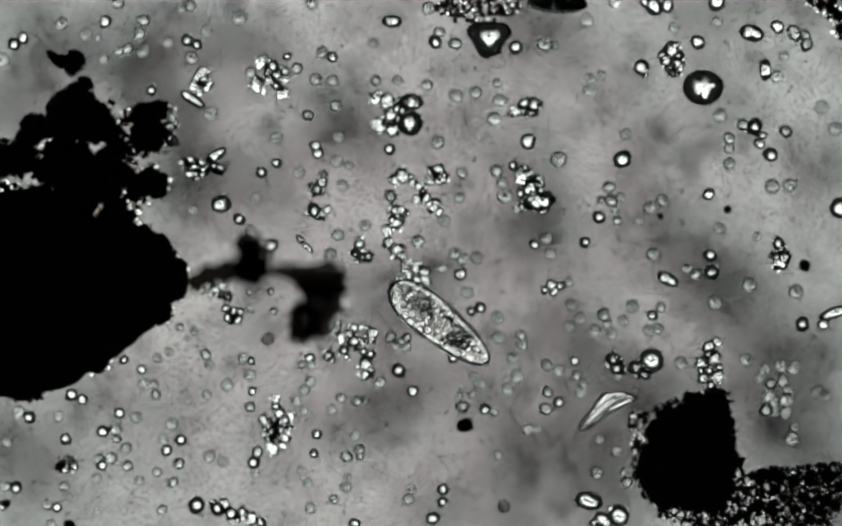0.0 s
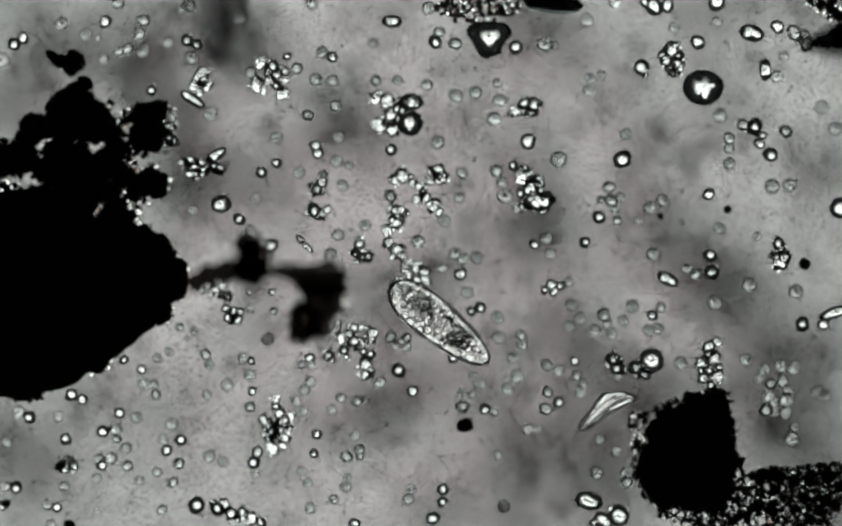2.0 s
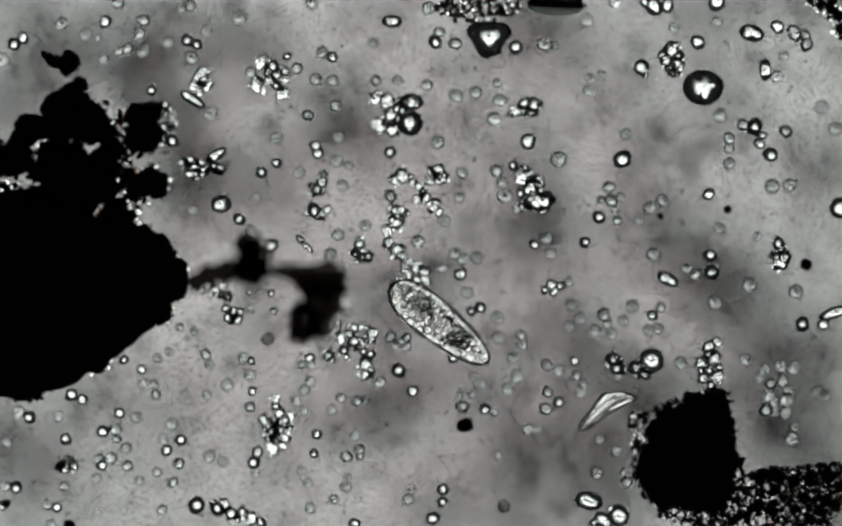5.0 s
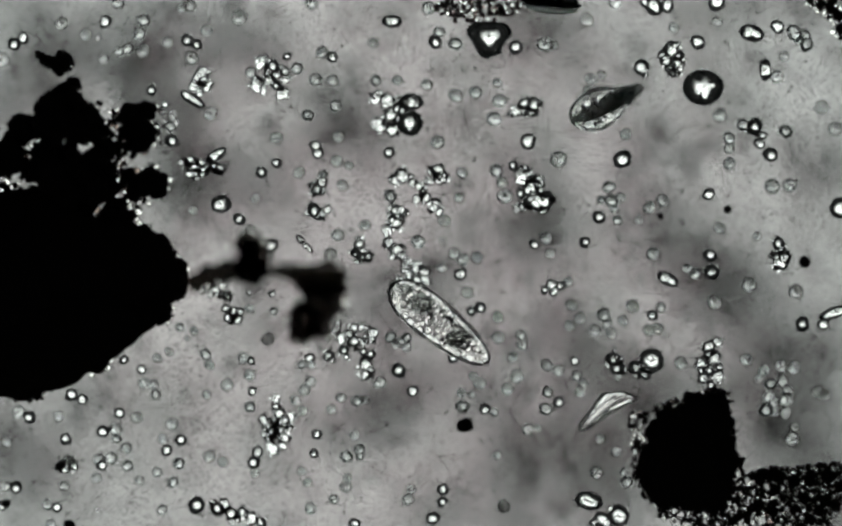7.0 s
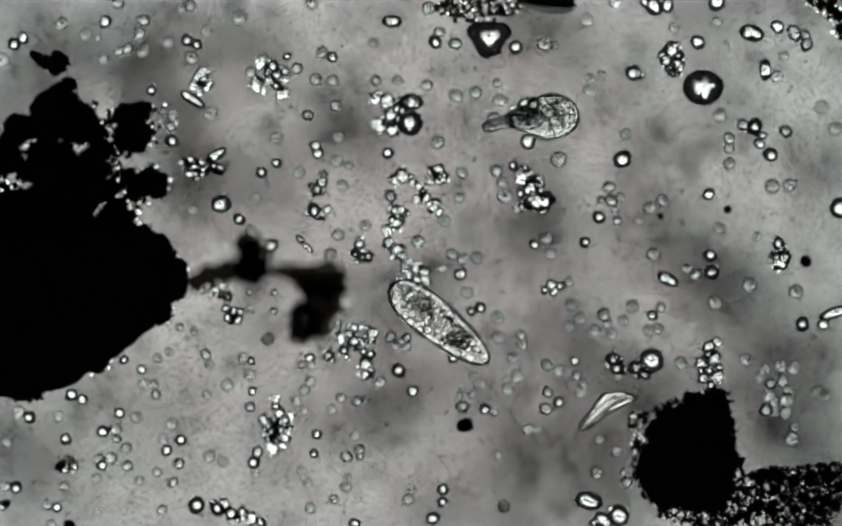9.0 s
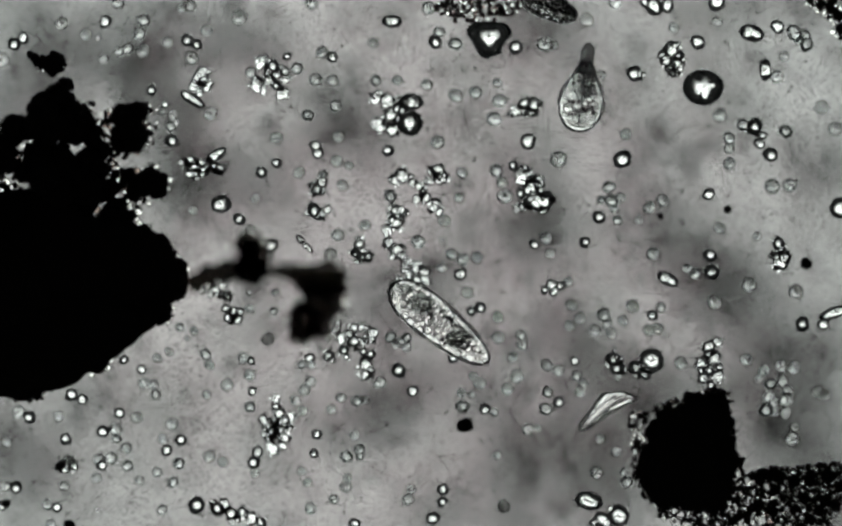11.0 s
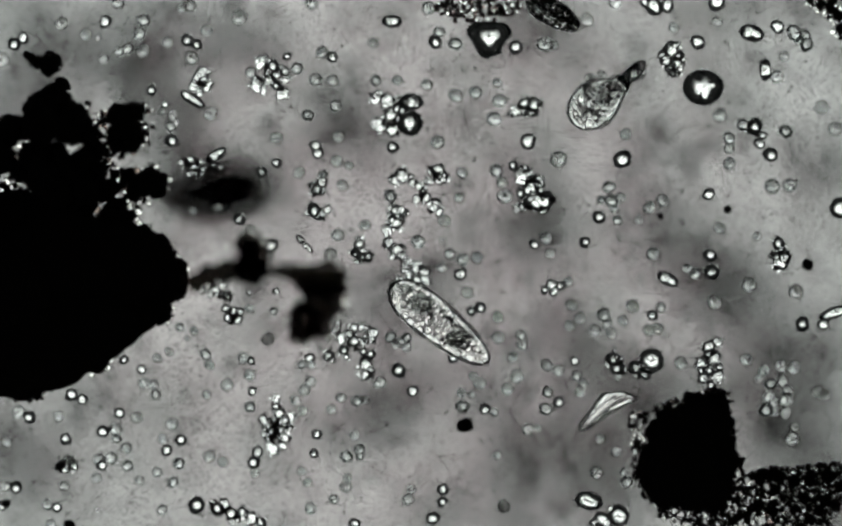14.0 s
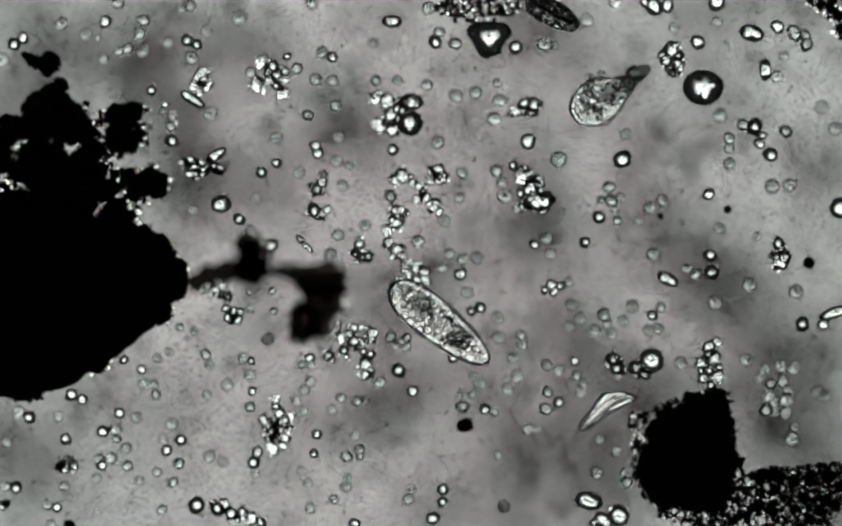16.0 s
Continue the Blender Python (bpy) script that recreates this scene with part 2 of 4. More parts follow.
def cluster(name, label, category, px, py, rows, form="oil", grain="grain", dark_bits=()):
    """One clot of grains that hang together: an Empty with each grain under it."""
    base = spot(px, py)
    top = tagged(new(name), label, category, "clots on the slide")
    top.location = base
    # dark crumbs of the clot; some are added as the grains' black refracted contours
    for gx, gy, r in dark_bits:
        piece("crumb", random.choice(FORMS["crumb"]), top, at(spot(gx, gy, r * 0.0008) - base, (r * random.uniform(0.9, 1.3) * 0.001, r * 0.0008, r * 0.0008)))
    for gx, gy, r, *drawn in rows:
        r *= 0.001
        tall = random.uniform(0.8, 1.0)
        long, turn = (drawn[0], radians(drawn[1])) if drawn else (random.uniform(0.95, 1.35), None)
        wide = 1.25 if form == "shard" else 0.95
        piece(grain, random.choice(FORMS[form]), top, at(spot(gx, gy, r * tall) - base, (r * long, r * wide, r * tall), turn))
        if form in ("crystal", "mixed", "shard"):
            for k in range(random.choice((1, 1, 2)) + 3 * (form == "shard")):
                a = random.uniform(0, 6.2832)
                piece("crumb", random.choice(FORMS["crumb"]), top, at(spot(gx + 900 * r * math.cos(a), gy + 900 * r * math.sin(a), 0.35 * r) - base, (random.uniform(0.35, 0.8) * r, 0.3 * r, 0.35 * r)))
            for k in range(3):
                a, q = random.uniform(0, 6.2832), r * random.uniform(0.22, 0.45)
                piece("splinter", random.choice(FORMS["oil" if k == 2 else "crystal"]), top, at(spot(gx + 1150 * r * math.cos(a), gy + 1150 * r * math.sin(a), q) - base, (q * random.uniform(1, 1.6), q, q)))
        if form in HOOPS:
            piece("edge_shade", HOOPS[form], top, at(spot(gx, gy, r * 0.9) - base, (r, r * 0.95, r)))
    return top


def joined(name, label, rows, parent):
    """Many small bits in one mesh: rows of (mesh, matrix)."""
    verts, faces, n = [], [], 0
    for me, m in rows:
        co = np.empty(len(me.vertices) * 3)
        me.vertices.foreach_get("co", co)
        a = np.array(m)
        verts.append(co.reshape(-1, 3) @ a[:3, :3].T + a[:3, 3])
        idx = np.empty(len(me.polygons) * 3, int)
        me.polygons.foreach_get("vertices", idx)
        faces.append(idx.reshape(-1, 3) + n)
        n += len(me.vertices)
    out = bpy.data.meshes.new(name)
    out.from_pydata(np.concatenate(verts).tolist(), [], np.concatenate(faces).tolist())
    out.materials.append(rows[0][0].materials[0])
    out.polygons.foreach_set("use_smooth", [True] * len(out.polygons))
    ob = new(name, out)
    ob.parent = parent
    return tagged(ob, label, kind="stuff")


def debris(name, label, px, py, lumps, chips=40, form="lump", tall=0.3, chip_r=(3.5, 7.5), amber=0.07, lift=0.0, stalk=None, reach=(0.86, 1.16), core=0.9, crumbs=None, veil=(), crumb_r=(2, 5.5), fill=None):
    """A dark clump of debris: lumps that overlap, and clear chips crusted along its outline."""
    base = spot(px, py)
    top = tagged(new(name), label, "debris", "debris clumps on the slide")
    top.location = base
    for x, y, r in (() if fill else lumps):
        h = r * 0.001 * tall
        piece("lump", random.choice(FORMS[form]), top, at(spot(x, y, h * 0.9 + lift) - base, (r * 0.001 * 1.05 * core, r * 0.001 * core, h)))
    for x, y, r in veil:
        for k in range(int(r * r / 14)):
            a, d, q, dark = random.uniform(0, 6.2832), r * math.sqrt(random.random()), random.uniform(0.002, 0.0045), random.random() < 0.5
            piece("crumb" if dark else "chip", random.choice(FORMS["crumb" if dark else "amber" if random.random() < 0.3 else "chip"]), top,
                  at(spot(x + d * math.cos(a), y + d * math.sin(a), q * random.uniform(1, 3)) - base, (q * random.uniform(0.8, 1.8), q, q)))
    if stalk:
        x, y, r = stalk
        for k in range(7):
            piece("lump", random.choice(FORMS[form]), top, at(spot(x + random.uniform(-3, 3), y, 0.02 + lift * k / 6) - base, (r * 0.0009, r * 0.0009, 0.028)))
    made, tries, taken, grit, dark_bits = 0, 0, [], [], []
    while made < chips and tries < chips * 60:
        tries += 1
        x, y, r = random.choice(lumps)
        a, k = random.uniform(0, 6.2832), random.uniform(*reach)
        cx, cy = x + r * k * math.cos(a), y + r * k * math.sin(a)
        if any((cx - u) ** 2 + (cy - w) ** 2 < (s * core * 0.97) ** 2 for u, w, s in lumps):
            continue
        cr = random.uniform(*chip_r) * 0.001
        if any((cx - u) ** 2 + (cy - w) ** 2 < (850 * (cr + c)) ** 2 for u, w, c in taken):
            continue
        taken.append((cx, cy, cr))
        made += 1
        z = cr * random.uniform(0.8, 2.2) + lift
        m = at(spot(cx, cy, z) - base, (cr * random.uniform(0.7, 1.5), cr, cr * 0.9))
        if made > 260:
            grit.append((random.choice(FORMS["chip"]), m))
        else:
            piece("chip", random.choice(FORMS["amber" if random.random() < amber else "chip"]), top, m)
    if fill:
        step, dark = fill
        xs, ys = [x for x, y, r in lumps], [y for x, y, r in lumps]
        big = max(r for x, y, r in lumps)
        rows = int((max(ys) - min(ys) + 2 * big) / step)
        for k in range(int((max(xs) - min(xs) + 2 * big) / step) * rows):
            cx = min(xs) - big + (k // rows + random.uniform(-0.5, 0.5)) * step
            cy = min(ys) - big + (k % rows + random.uniform(-0.5, 0.5)) * step
            if all((cx - x) ** 2 + (cy - y) ** 2 > r * r for x, y, r in lumps):
                continue
            cr, black = random.uniform(0.5, 0.85) * step * 0.001, random.random() < dark
            m = at(spot(cx, cy, cr * random.uniform(0.9, 2.5)) - base, (cr * random.uniform(0.8, 1.7) * (1 if black else 0.8), cr * random.uniform(0.6, 1.0) * (1 if black else 0.8), cr * 0.9))
            shape = random.choice(FORMS[("rust" if form == "rust" else "crumb") if black else "amber" if random.random() < amber else "chip"])
            made += 1
            if made > 280:
                (dark_bits if black else grit).append((shape if black else random.choice(FORMS["chip"]), m))
            else:
                piece("crumb" if black else "chip", shape, top, m)
        crumbs = 0
    crumbs = chips // 2 if crumbs is None else crumbs
    for k in range(crumbs):
        x, y, r = random.choice(lumps)
        a, f = random.uniform(0, 6.2832), random.uniform(*reach)
        cr = random.uniform(*crumb_r) * 0.001
        m = at(spot(x + r * f * math.cos(a), y + r * f * math.sin(a), cr + lift) - base, (cr * random.uniform(0.8, 1.6), cr, cr))
        if k > 160:
            dark_bits.append((random.choice(FORMS["crumb"]), m))
        else:
            piece("crumb", random.choice(FORMS["crumb"]), top, m)
    if grit:
        joined("grit", "fine clear grit", grit, top)
    if dark_bits:
        joined("dark_bits", "fine black crumbs", dark_bits, top)
    return top


build_stage()

# ---- large debris ----
debris(
    "debris_clump", "large black opaque clump of plant debris with a ragged edge", 150, 560,
    [(60, 470, 112), (160, 490, 95), (225, 500, 82), (285, 515, 52), (322, 527, 30), (70, 600, 110), (165, 585, 88), (228, 575, 56), (130, 640, 58),
     (30, 670, 66), (262, 558, 44), (200, 432, 46), (100, 400, 48), (256, 452, 34), (20, 411, 44), (172, 662, 34), (232, 608, 30), (60, 690, 40),
     (-60, 540, 150), (-50, 660, 90), (-50, 412, 62), (285, 470, 30), (296, 576, 26), (310, 462, 12), (322, 505, 26), (78, 364, 14), (50, 374, 18), (18, 378, 16)], 70, tall=0.22, core=1.0, reach=(1.0, 1.12))
upper_clump = debris(
    "debris_clump", "ragged black clump of debris with gaps and a loose head", 130, 260,
    [(93, 100, 7), (104, 110, 10), (118, 116, 13), (136, 118, 19), (146, 113, 13), (132, 131, 10), (160, 157, 12), (140, 169, 17), (122, 183, 16), (150, 188, 24), (150, 272, 10), (138, 284, 9), (165, 208, 22), (184, 226, 22), (158, 230, 28), (104, 206, 20)] + [(120, 194, 24), (120, 226, 40), (72, 238, 28), (168, 240, 27), (46, 262, 20), (36, 296, 32), (110, 292, 28),
     (152, 300, 27), (200, 299, 25), (15, 302, 26), (-20, 297, 42), (120, 320, 36), (178, 330, 28), (224, 316, 15), (82, 318, 22), (205, 252, 18), (186, 206, 15)] + [(264, 218, 22), (296, 206, 19), (282, 236, 23),
     (260, 246, 16), (258, 272, 12), (286, 266, 18), (304, 246, 11), (225, 277, 16), (195, 228, 22), (212, 268, 14), (222, 244, 9), (150, 352, 30), (200, 350, 28), (115, 262, 16), (58, 284, 11), (96, 272, 9), (132, 276, 9)], 18, tall=1.6, lift=0.045, stalk=(130, 300, 30), amber=0.07, core=1.0, reach=(0.9, 1.12), chip_r=(3, 7), crumbs=230, crumb_r=(2, 6),
    veil=[(226, 240, 20), (236, 262, 20), (232, 298, 20), (258, 292, 18), (300, 225, 12), (60, 281, 16), (125, 270, 18), (90, 276, 16), (150, 268, 14), (318, 200, 10), (322, 232, 9), (312, 262, 10), (236, 210, 12), (244, 282, 14), (206, 196, 10), (100, 190, 9)])
debris("debris_clump", "small black crumbs of debris crusted with clear chips", 275, 345,
       [(262, 345, 26), (290, 350, 22), (302, 335, 14), (280, 325, 18), (222, 385, 18), (245, 400, 12), (250, 365, 14), (240, 330, 18), (205, 342, 13), (198, 362, 11), (215, 325, 11), (14, 354, 9), (40, 357, 9), (62, 352, 8), (28, 345, 6), (24, 362, 13), (58, 362, 13), (84, 350, 13), (6, 345, 8), (180, 335, 20), (185, 362, 18), (225, 345, 10), (190, 312, 12), (210, 354, 14), (208, 372, 12), (193, 346, 14), (165, 380, 22), (120, 372, 22), (75, 372, 18)], 46, tall=0.5, chip_r=(4, 8), veil=[(250, 345, 24), (275, 362, 20), (240, 380, 18), (285, 340, 18)])
debris("debris_clump", "blurred brownish black clump of loose debris strung to one side", 530, 540,
       [(365, 525, 22), (395, 512, 24), (425, 505, 24), (462, 454, 30), (470, 478, 33), (464, 503, 36), (488, 500, 22), (520, 505, 14), (548, 512, 20)], 10, "thin", 1.0, lift=0.3, stalk=(462, 500, 16))
debris("debris_clump", "blurred brownish black clump of loose debris", 590, 560,
       [(575, 508, 20), (612, 508, 28), (628, 530, 24), (618, 552, 26), (570, 540, 15), (592, 572, 26), (570, 598, 26), (600, 608, 24), (566, 626, 18), (545, 600, 10), (588, 525, 16), (556, 565, 10), (546, 586, 13), (546, 620, 11), (640, 510, 10), (632, 575, 10), (600, 540, 20), (578, 556, 16), (622, 580, 13), (562, 578, 14), (560, 530, 10), (640, 540, 12), (585, 615, 14)], 30, "thin", 1.1, lift=0.28, crumbs=60, crumb_r=(3, 8), stalk=(590, 585, 12))
debris("debris_clump", "upright black block of debris with a granular crust", 1280, 850,
       [(1252, 815, 56), (1310, 795, 56), (1268, 870, 76), (1305, 890, 66), (1242, 890, 48), (1338, 772, 28), (1338, 845, 40), (1238, 832, 30), (1290, 765, 34),
        (1332, 915, 36), (1246, 915, 28), (1334, 736, 14), (1318, 742, 13), (1312, 752, 16), (1338, 756, 14), (1340, 790, 14), (1344, 820, 14), (1346, 848, 16), (1350, 874, 16), (1270, 920, 24), (1244, 775, 20), (1300, 930, 24), (1244, 920, 22), (1324, 930, 22), (1222, 904, 18), (1220, 880, 18), (1220, 856, 16), (1220, 834, 13), (1352, 896, 16), (1344, 914, 16)], 24, tall=0.25, chip_r=(3, 5), reach=(0.96, 1.1), core=0.88, crumbs=120, amber=0.12, crumb_r=(2, 5))
debris("debris_mat", "crust of bright clear grains along the debris block", 1190, 860,
       [(1180, 774, 9), (1192, 775, 9), (1203, 778, 9), (1183, 790, 11), (1196, 790, 10), (1182, 808, 11), (1194, 810, 11), (1185, 826, 11)], 0, amber=0.06, fill=(7.6, 0.36))
debris("debris_mat", "crust of fine dark grains along the debris block", 1200, 900,
       [(1190, 836, 12), (1188, 852, 12), (1188, 868, 12), (1192, 884, 13), (1200, 902, 14), (1210, 918, 15), (1224, 932, 16), (1240, 943, 17), (1258, 950, 17), (1278, 955, 17), (1298, 958, 17), (1318, 956, 17), (1338, 948, 17), (1236, 956, 11), (1264, 966, 12), (1296, 971, 12), (1326, 968, 13), (1356, 952, 14), (1204, 842, 11), (1202, 862, 11), (1206, 882, 11), (1214, 902, 12), (1228, 918, 12), (1250, 932, 13), (1276, 940, 13), (1302, 943, 13), (1326, 938, 13)],
       0, amber=0.12, fill=(6.8, 0.78))
debris("debris_mat", "dark crust of fine grains along the debris block", 1370, 850,
       [(1342, 735, 11), (1348, 752, 10), (1352, 770, 11), (1356, 788, 11), (1360, 806, 12), (1364, 824, 12), (1367, 842, 12), (1371, 860, 12), (1375, 878, 11), (1372, 896, 13), (1364, 914, 14), (1354, 930, 15), (1352, 738, 8), (1340, 768, 10), (1344, 786, 11), (1347, 804, 12), (1350, 822, 12), (1353, 840, 12), (1356, 858, 12), (1359, 876, 12), (1356, 894, 12), (1350, 910, 12),
        (1282, 746, 9), (1300, 740, 9), (1320, 733, 9), (1226, 764, 9), (1238, 757, 9), (1256, 752, 9)], 0, amber=0.2, fill=(6.6, 0.8))
debris("debris_mat", "granular mat of black crumbs and clear chips", 1480, 910,
       [(1400, 888, 11), (1420, 888, 15), (1440, 886, 17), (1462, 890, 20), (1485, 892, 22), (1505, 888, 22), (1530, 884, 22), (1552, 880, 20), (1575, 884, 24), (1495, 912, 22), (1525, 915, 24), (1560, 918, 24), (1470, 912, 16),
        (1500, 940, 18), (1528, 948, 18), (1550, 950, 15), (1478, 938, 12), (1510, 965, 15), (1492, 978, 12), (1535, 975, 12), (1600, 910, 36), (1445, 905, 10)],
       0, amber=0.1, fill=(6.0, 0.91))
debris("debris_mat", "dark smooth hump of debris joining the mat", 1425, 888,
       [(1402, 886, 9), (1418, 884, 12), (1436, 884, 12), (1452, 888, 10), (1540, 930, 12), (1565, 905, 10), (1478, 896, 12), (1508, 892, 14), (1542, 888, 13), (1498, 926, 11), (1528, 952, 11), (1556, 940, 12), (1446, 914, 9), (1476, 950, 9), (1414, 938, 8), (1390, 958, 9), (1508, 968, 9), (1362, 972, 9)], 14, tall=0.4, chip_r=(2.5, 5), core=1.0, crumbs=20, crumb_r=(2, 4))
debris("debris_mat", "loose scatter of small black crumbs and clear chips", 1370, 960,
       [(1395, 918, 12), (1412, 925, 12), (1400, 945, 14), (1425, 948, 13), (1448, 955, 12), (1380, 962, 14), (1350, 970, 14), (1322, 976, 12), (1400, 975, 12), (1430, 978, 12), (1460, 972, 10), (1300, 980, 10), (1432, 908, 13), (1445, 922, 13), (1456, 936, 13), (1466, 950, 13), (1475, 966, 13), (1482, 980, 12), (1380, 928, 13), (1376, 945, 13), (1386, 908, 9), (1440, 936, 12), (1415, 908, 10)], 0, amber=0.06, fill=(6.2, 0.84),
       veil=[(1405, 915, 20), (1425, 940, 20), (1445, 958, 18), (1402, 960, 20), (1375, 968, 17), (1345, 970, 15), (1425, 968, 18)])
debris("debris_mat", "granular reddish black crust of debris at the field's rim", 890, 10,
       [(818, 12, 9), (832, 16, 15), (846, 28, 12), (866, 14, 20), (895, 12, 22), (925, 10, 22), (948, 18, 16), (964, 8, 10), (905, -12, 30), (850, -10, 24), (950, -14, 22), (882, 34, 11), (915, 32, 10)],
       0, "rust", amber=0.3, fill=(7.2, 0.68))
debris("debris_mat", "dark granular crust of debris at the field's corner", 1548, 25,
       [(1508, 2, 10), (1528, 10, 12), (1546, 16, 14), (1560, 30, 13), (1566, 54, 14), (1580, 30, 20), (1550, -4, 16)], 60, tall=0.6, chip_r=(3, 6), reach=(0.6, 1.3), core=0.7)
debris("debris_mat", "sparse crust of clear chips along the large clump", 305, 458,
       [(292, 448, 11), (304, 456, 12), (316, 466, 11), (284, 438, 8), (326, 478, 7), (270, 425, 7)], 0, fill=(7.4, 0.45))
debris("debris_mat", "crust of black crumbs and clear chips along the large clump", 60, 722,
       [(8, 724, 16), (28, 732, 14), (46, 730, 13), (62, 726, 14), (80, 722, 13), (96, 714, 12), (72, 740, 8), (110, 710, 8), (50, 742, 7)], 0, amber=0.12, fill=(7.2, 0.62))

# ---- clots of grains ----
cluster("grain_clot", "clot of dark-rimmed clear grains on the slide", "grain clot", 510, 145,
        [(487, 117, 12), (509, 123, 11), (500, 150, 10), (478, 158, 12), (525, 175, 11), (534, 147, 8), (515, 138, 8), (531, 134, 9), (491, 166, 8), (514, 160, 9), (497, 138, 7)], "mixed", dark_bits=[(496, 128, 5), (512, 150, 6), (522, 165, 5), (486, 150, 5)])
cluster("grain_clot", "clot of large clear grains with thick dark rims", "grain clot", 750, 215,
        [(720, 187, 13), (745, 205, 13), (705, 232, 13), (731, 243, 12), (728, 214, 12), (700, 184, 11), (740, 190, 9)], "crystal", dark_bits=[(757, 203, 7), (748, 196, 6), (736, 228, 5)])
cluster("grain_clot", "pair of clear grains with thick black rims", "grain clot", 768, 212, [(768, 190, 16, 1.45, 4), (764, 230, 24, 1.05, 60), (748, 206, 8)], "heavy")
cluster("grain_clot", "clot of three clear grains beside a rod", "grain clot", 372, 152, [(376, 144, 14), (364, 160, 11), (384, 158, 11), (370, 170, 8)], "crystal")
cluster("grain_clot", "jagged clot of clear splinters with dark edges", "grain clot", 370, 306,
        [(340, 304, 6, 1.8, -12), (356, 298, 6, 2.0, 10), (376, 303, 6, 2.0, 18), (362, 311, 6, 2.4, 4), (358, 323, 7, 2.0, -20), (384, 314, 6, 2.0, 12), (378, 324, 5, 2.0, 28), (397, 310, 6, 1.8, 30), (410, 315, 10, 1.1, 0), (366, 332, 4, 1.8, 0)], "shard", dark_bits=[(345, 300, 6), (366, 318, 7), (395, 300, 6), (376, 310, 6), (352, 309, 6), (386, 319, 6), (404, 319, 8), (361, 304, 5)])
cluster("grain_clot", "small clot of pale grains on the slide", "grain clot", 985, 200, [(976, 193, 12), (994, 195, 12), (961, 207, 11), (990, 210, 9), (975, 205, 8)], "mixed", dark_bits=[(996, 205, 6)])
cluster("grain_clot", "upright clot of small dark-rimmed grains", "grain clot", 1250, 112,
        [(1250, 94, 14), (1240, 113, 11), (1262, 122, 12), (1256, 136, 9), (1234, 104, 8), (1264, 104, 9), (1245, 126, 8), (1258, 84, 8)], "mixed", dark_bits=[(1243, 100, 6), (1262, 112, 6), (1256, 128, 6)])
cluster("grain_clot", "loose clot of pale grains with grey rims", "grain clot", 1490, 70, [(1480, 62, 13), (1502, 83, 12), (1498, 65, 10), (1488, 76, 8)], "cell")
# the black crumbs here are added to dim the heavy grain's bright slit
cluster("grain_clot", "dark heavy grain with a bright slit and pale grains above", "grain clot", 1000, 372,
        [(1006, 374, 20, 1.65, 8), (969, 360, 9), (972, 384, 8), (1012, 392, 7)], "heavy", dark_bits=[(1008, 364, 9), (988, 382, 8), (1026, 374, 9), (1010, 386, 8)])
cluster("grain_clot", "pale clear grains above a dark heavy grain", "grain clot", 988, 335,
        [(965, 386, 9), (976, 332, 15), (992, 346, 14), (1004, 338, 10), (985, 322, 8)], "crystal", dark_bits=[(1000, 350, 6), (982, 342, 5)])
cluster("grain_clot", "loose clot of pale grains with grey rims", "grain clot", 1138, 370, [(1134, 349, 11), (1138, 374, 12), (1155, 369, 10), (1119, 372, 8), (1142, 388, 8)], "cell")
cluster("grain_chain", "crooked chain of bright clear flakes on the slide", "grain chain", 760, 345,
        [(750, 328, 13), (734, 336, 9), (768, 340, 8), (782, 347, 9), (792, 366, 10), (776, 371, 9), (808, 384, 13), (786, 356, 7), (815, 318, 14), (821, 331, 13), (800, 338, 8)], "crystal", dark_bits=[(791, 362, 6)])
cluster("grain_chain", "crooked chain of bright clear flakes on the slide", "grain chain", 735, 440,
        [(742, 396, 16), (736, 412, 14), (720, 430, 10), (724, 452, 10), (738, 464, 11), (747, 476, 9), (730, 476, 7), (728, 410, 8)], "crystal", dark_bits=[(759, 394, 4)])
cluster("grain_chain", "crooked chain of bright clear flakes by the ciliate", "grain chain", 770, 510,
        [(755, 500, 9), (762, 512, 9), (775, 496, 9), (788, 505, 10), (792, 520, 9), (776, 520, 8), (742, 524, 8), (733, 532, 6), (760, 488, 7), (785, 530, 6)], "crystal")
cluster("grain_clot", "small clot of pale grains on the slide", "grain clot", 672, 470, [(669, 455, 10), (661, 470, 9), (673, 480, 11), (687, 478, 9), (668, 486, 7)], "mixed")
cluster("grain_clot", "small clot of pale grains on the slide", "grain clot", 592, 395, [(585, 391, 12), (597, 401, 10), (610, 391, 8), (590, 404, 7)], "mixed")
cluster("grain_clot", "small jagged clear chip with a dark edge", "grain clot", 594, 350, [(588, 353, 11), (600, 338, 9), (600, 355, 8), (582, 346, 7)], "crystal", dark_bits=[(586, 348, 6), (604, 346, 5)])
cluster("grain_chain", "chain of bright clear grains below the blurred debris", "grain chain", 655, 645,
        [(608, 575, 8), (616, 588, 8), (628, 603, 8), (622, 618, 7), (634, 628, 10), (640, 652, 10), (660, 610, 9), (673, 610, 8), (660, 635, 11), (694, 620, 10), (677, 636, 8),
         (690, 660, 9), (680, 678, 11), (680, 698, 10), (691, 690, 8), (650, 622, 8), (612, 664, 10), (645, 665, 7), (692, 634, 7), (676, 655, 7)], "mixed", dark_bits=[(664, 650, 6), (650, 640, 7), (676, 668, 7), (690, 700, 6)])
cluster("grain_clot", "small clot of round grains by the ciliate", "grain clot", 745, 636, [(728, 628, 10), (745, 637, 9), (757, 646, 9), (757, 629, 9), (738, 643, 7)], "cell")
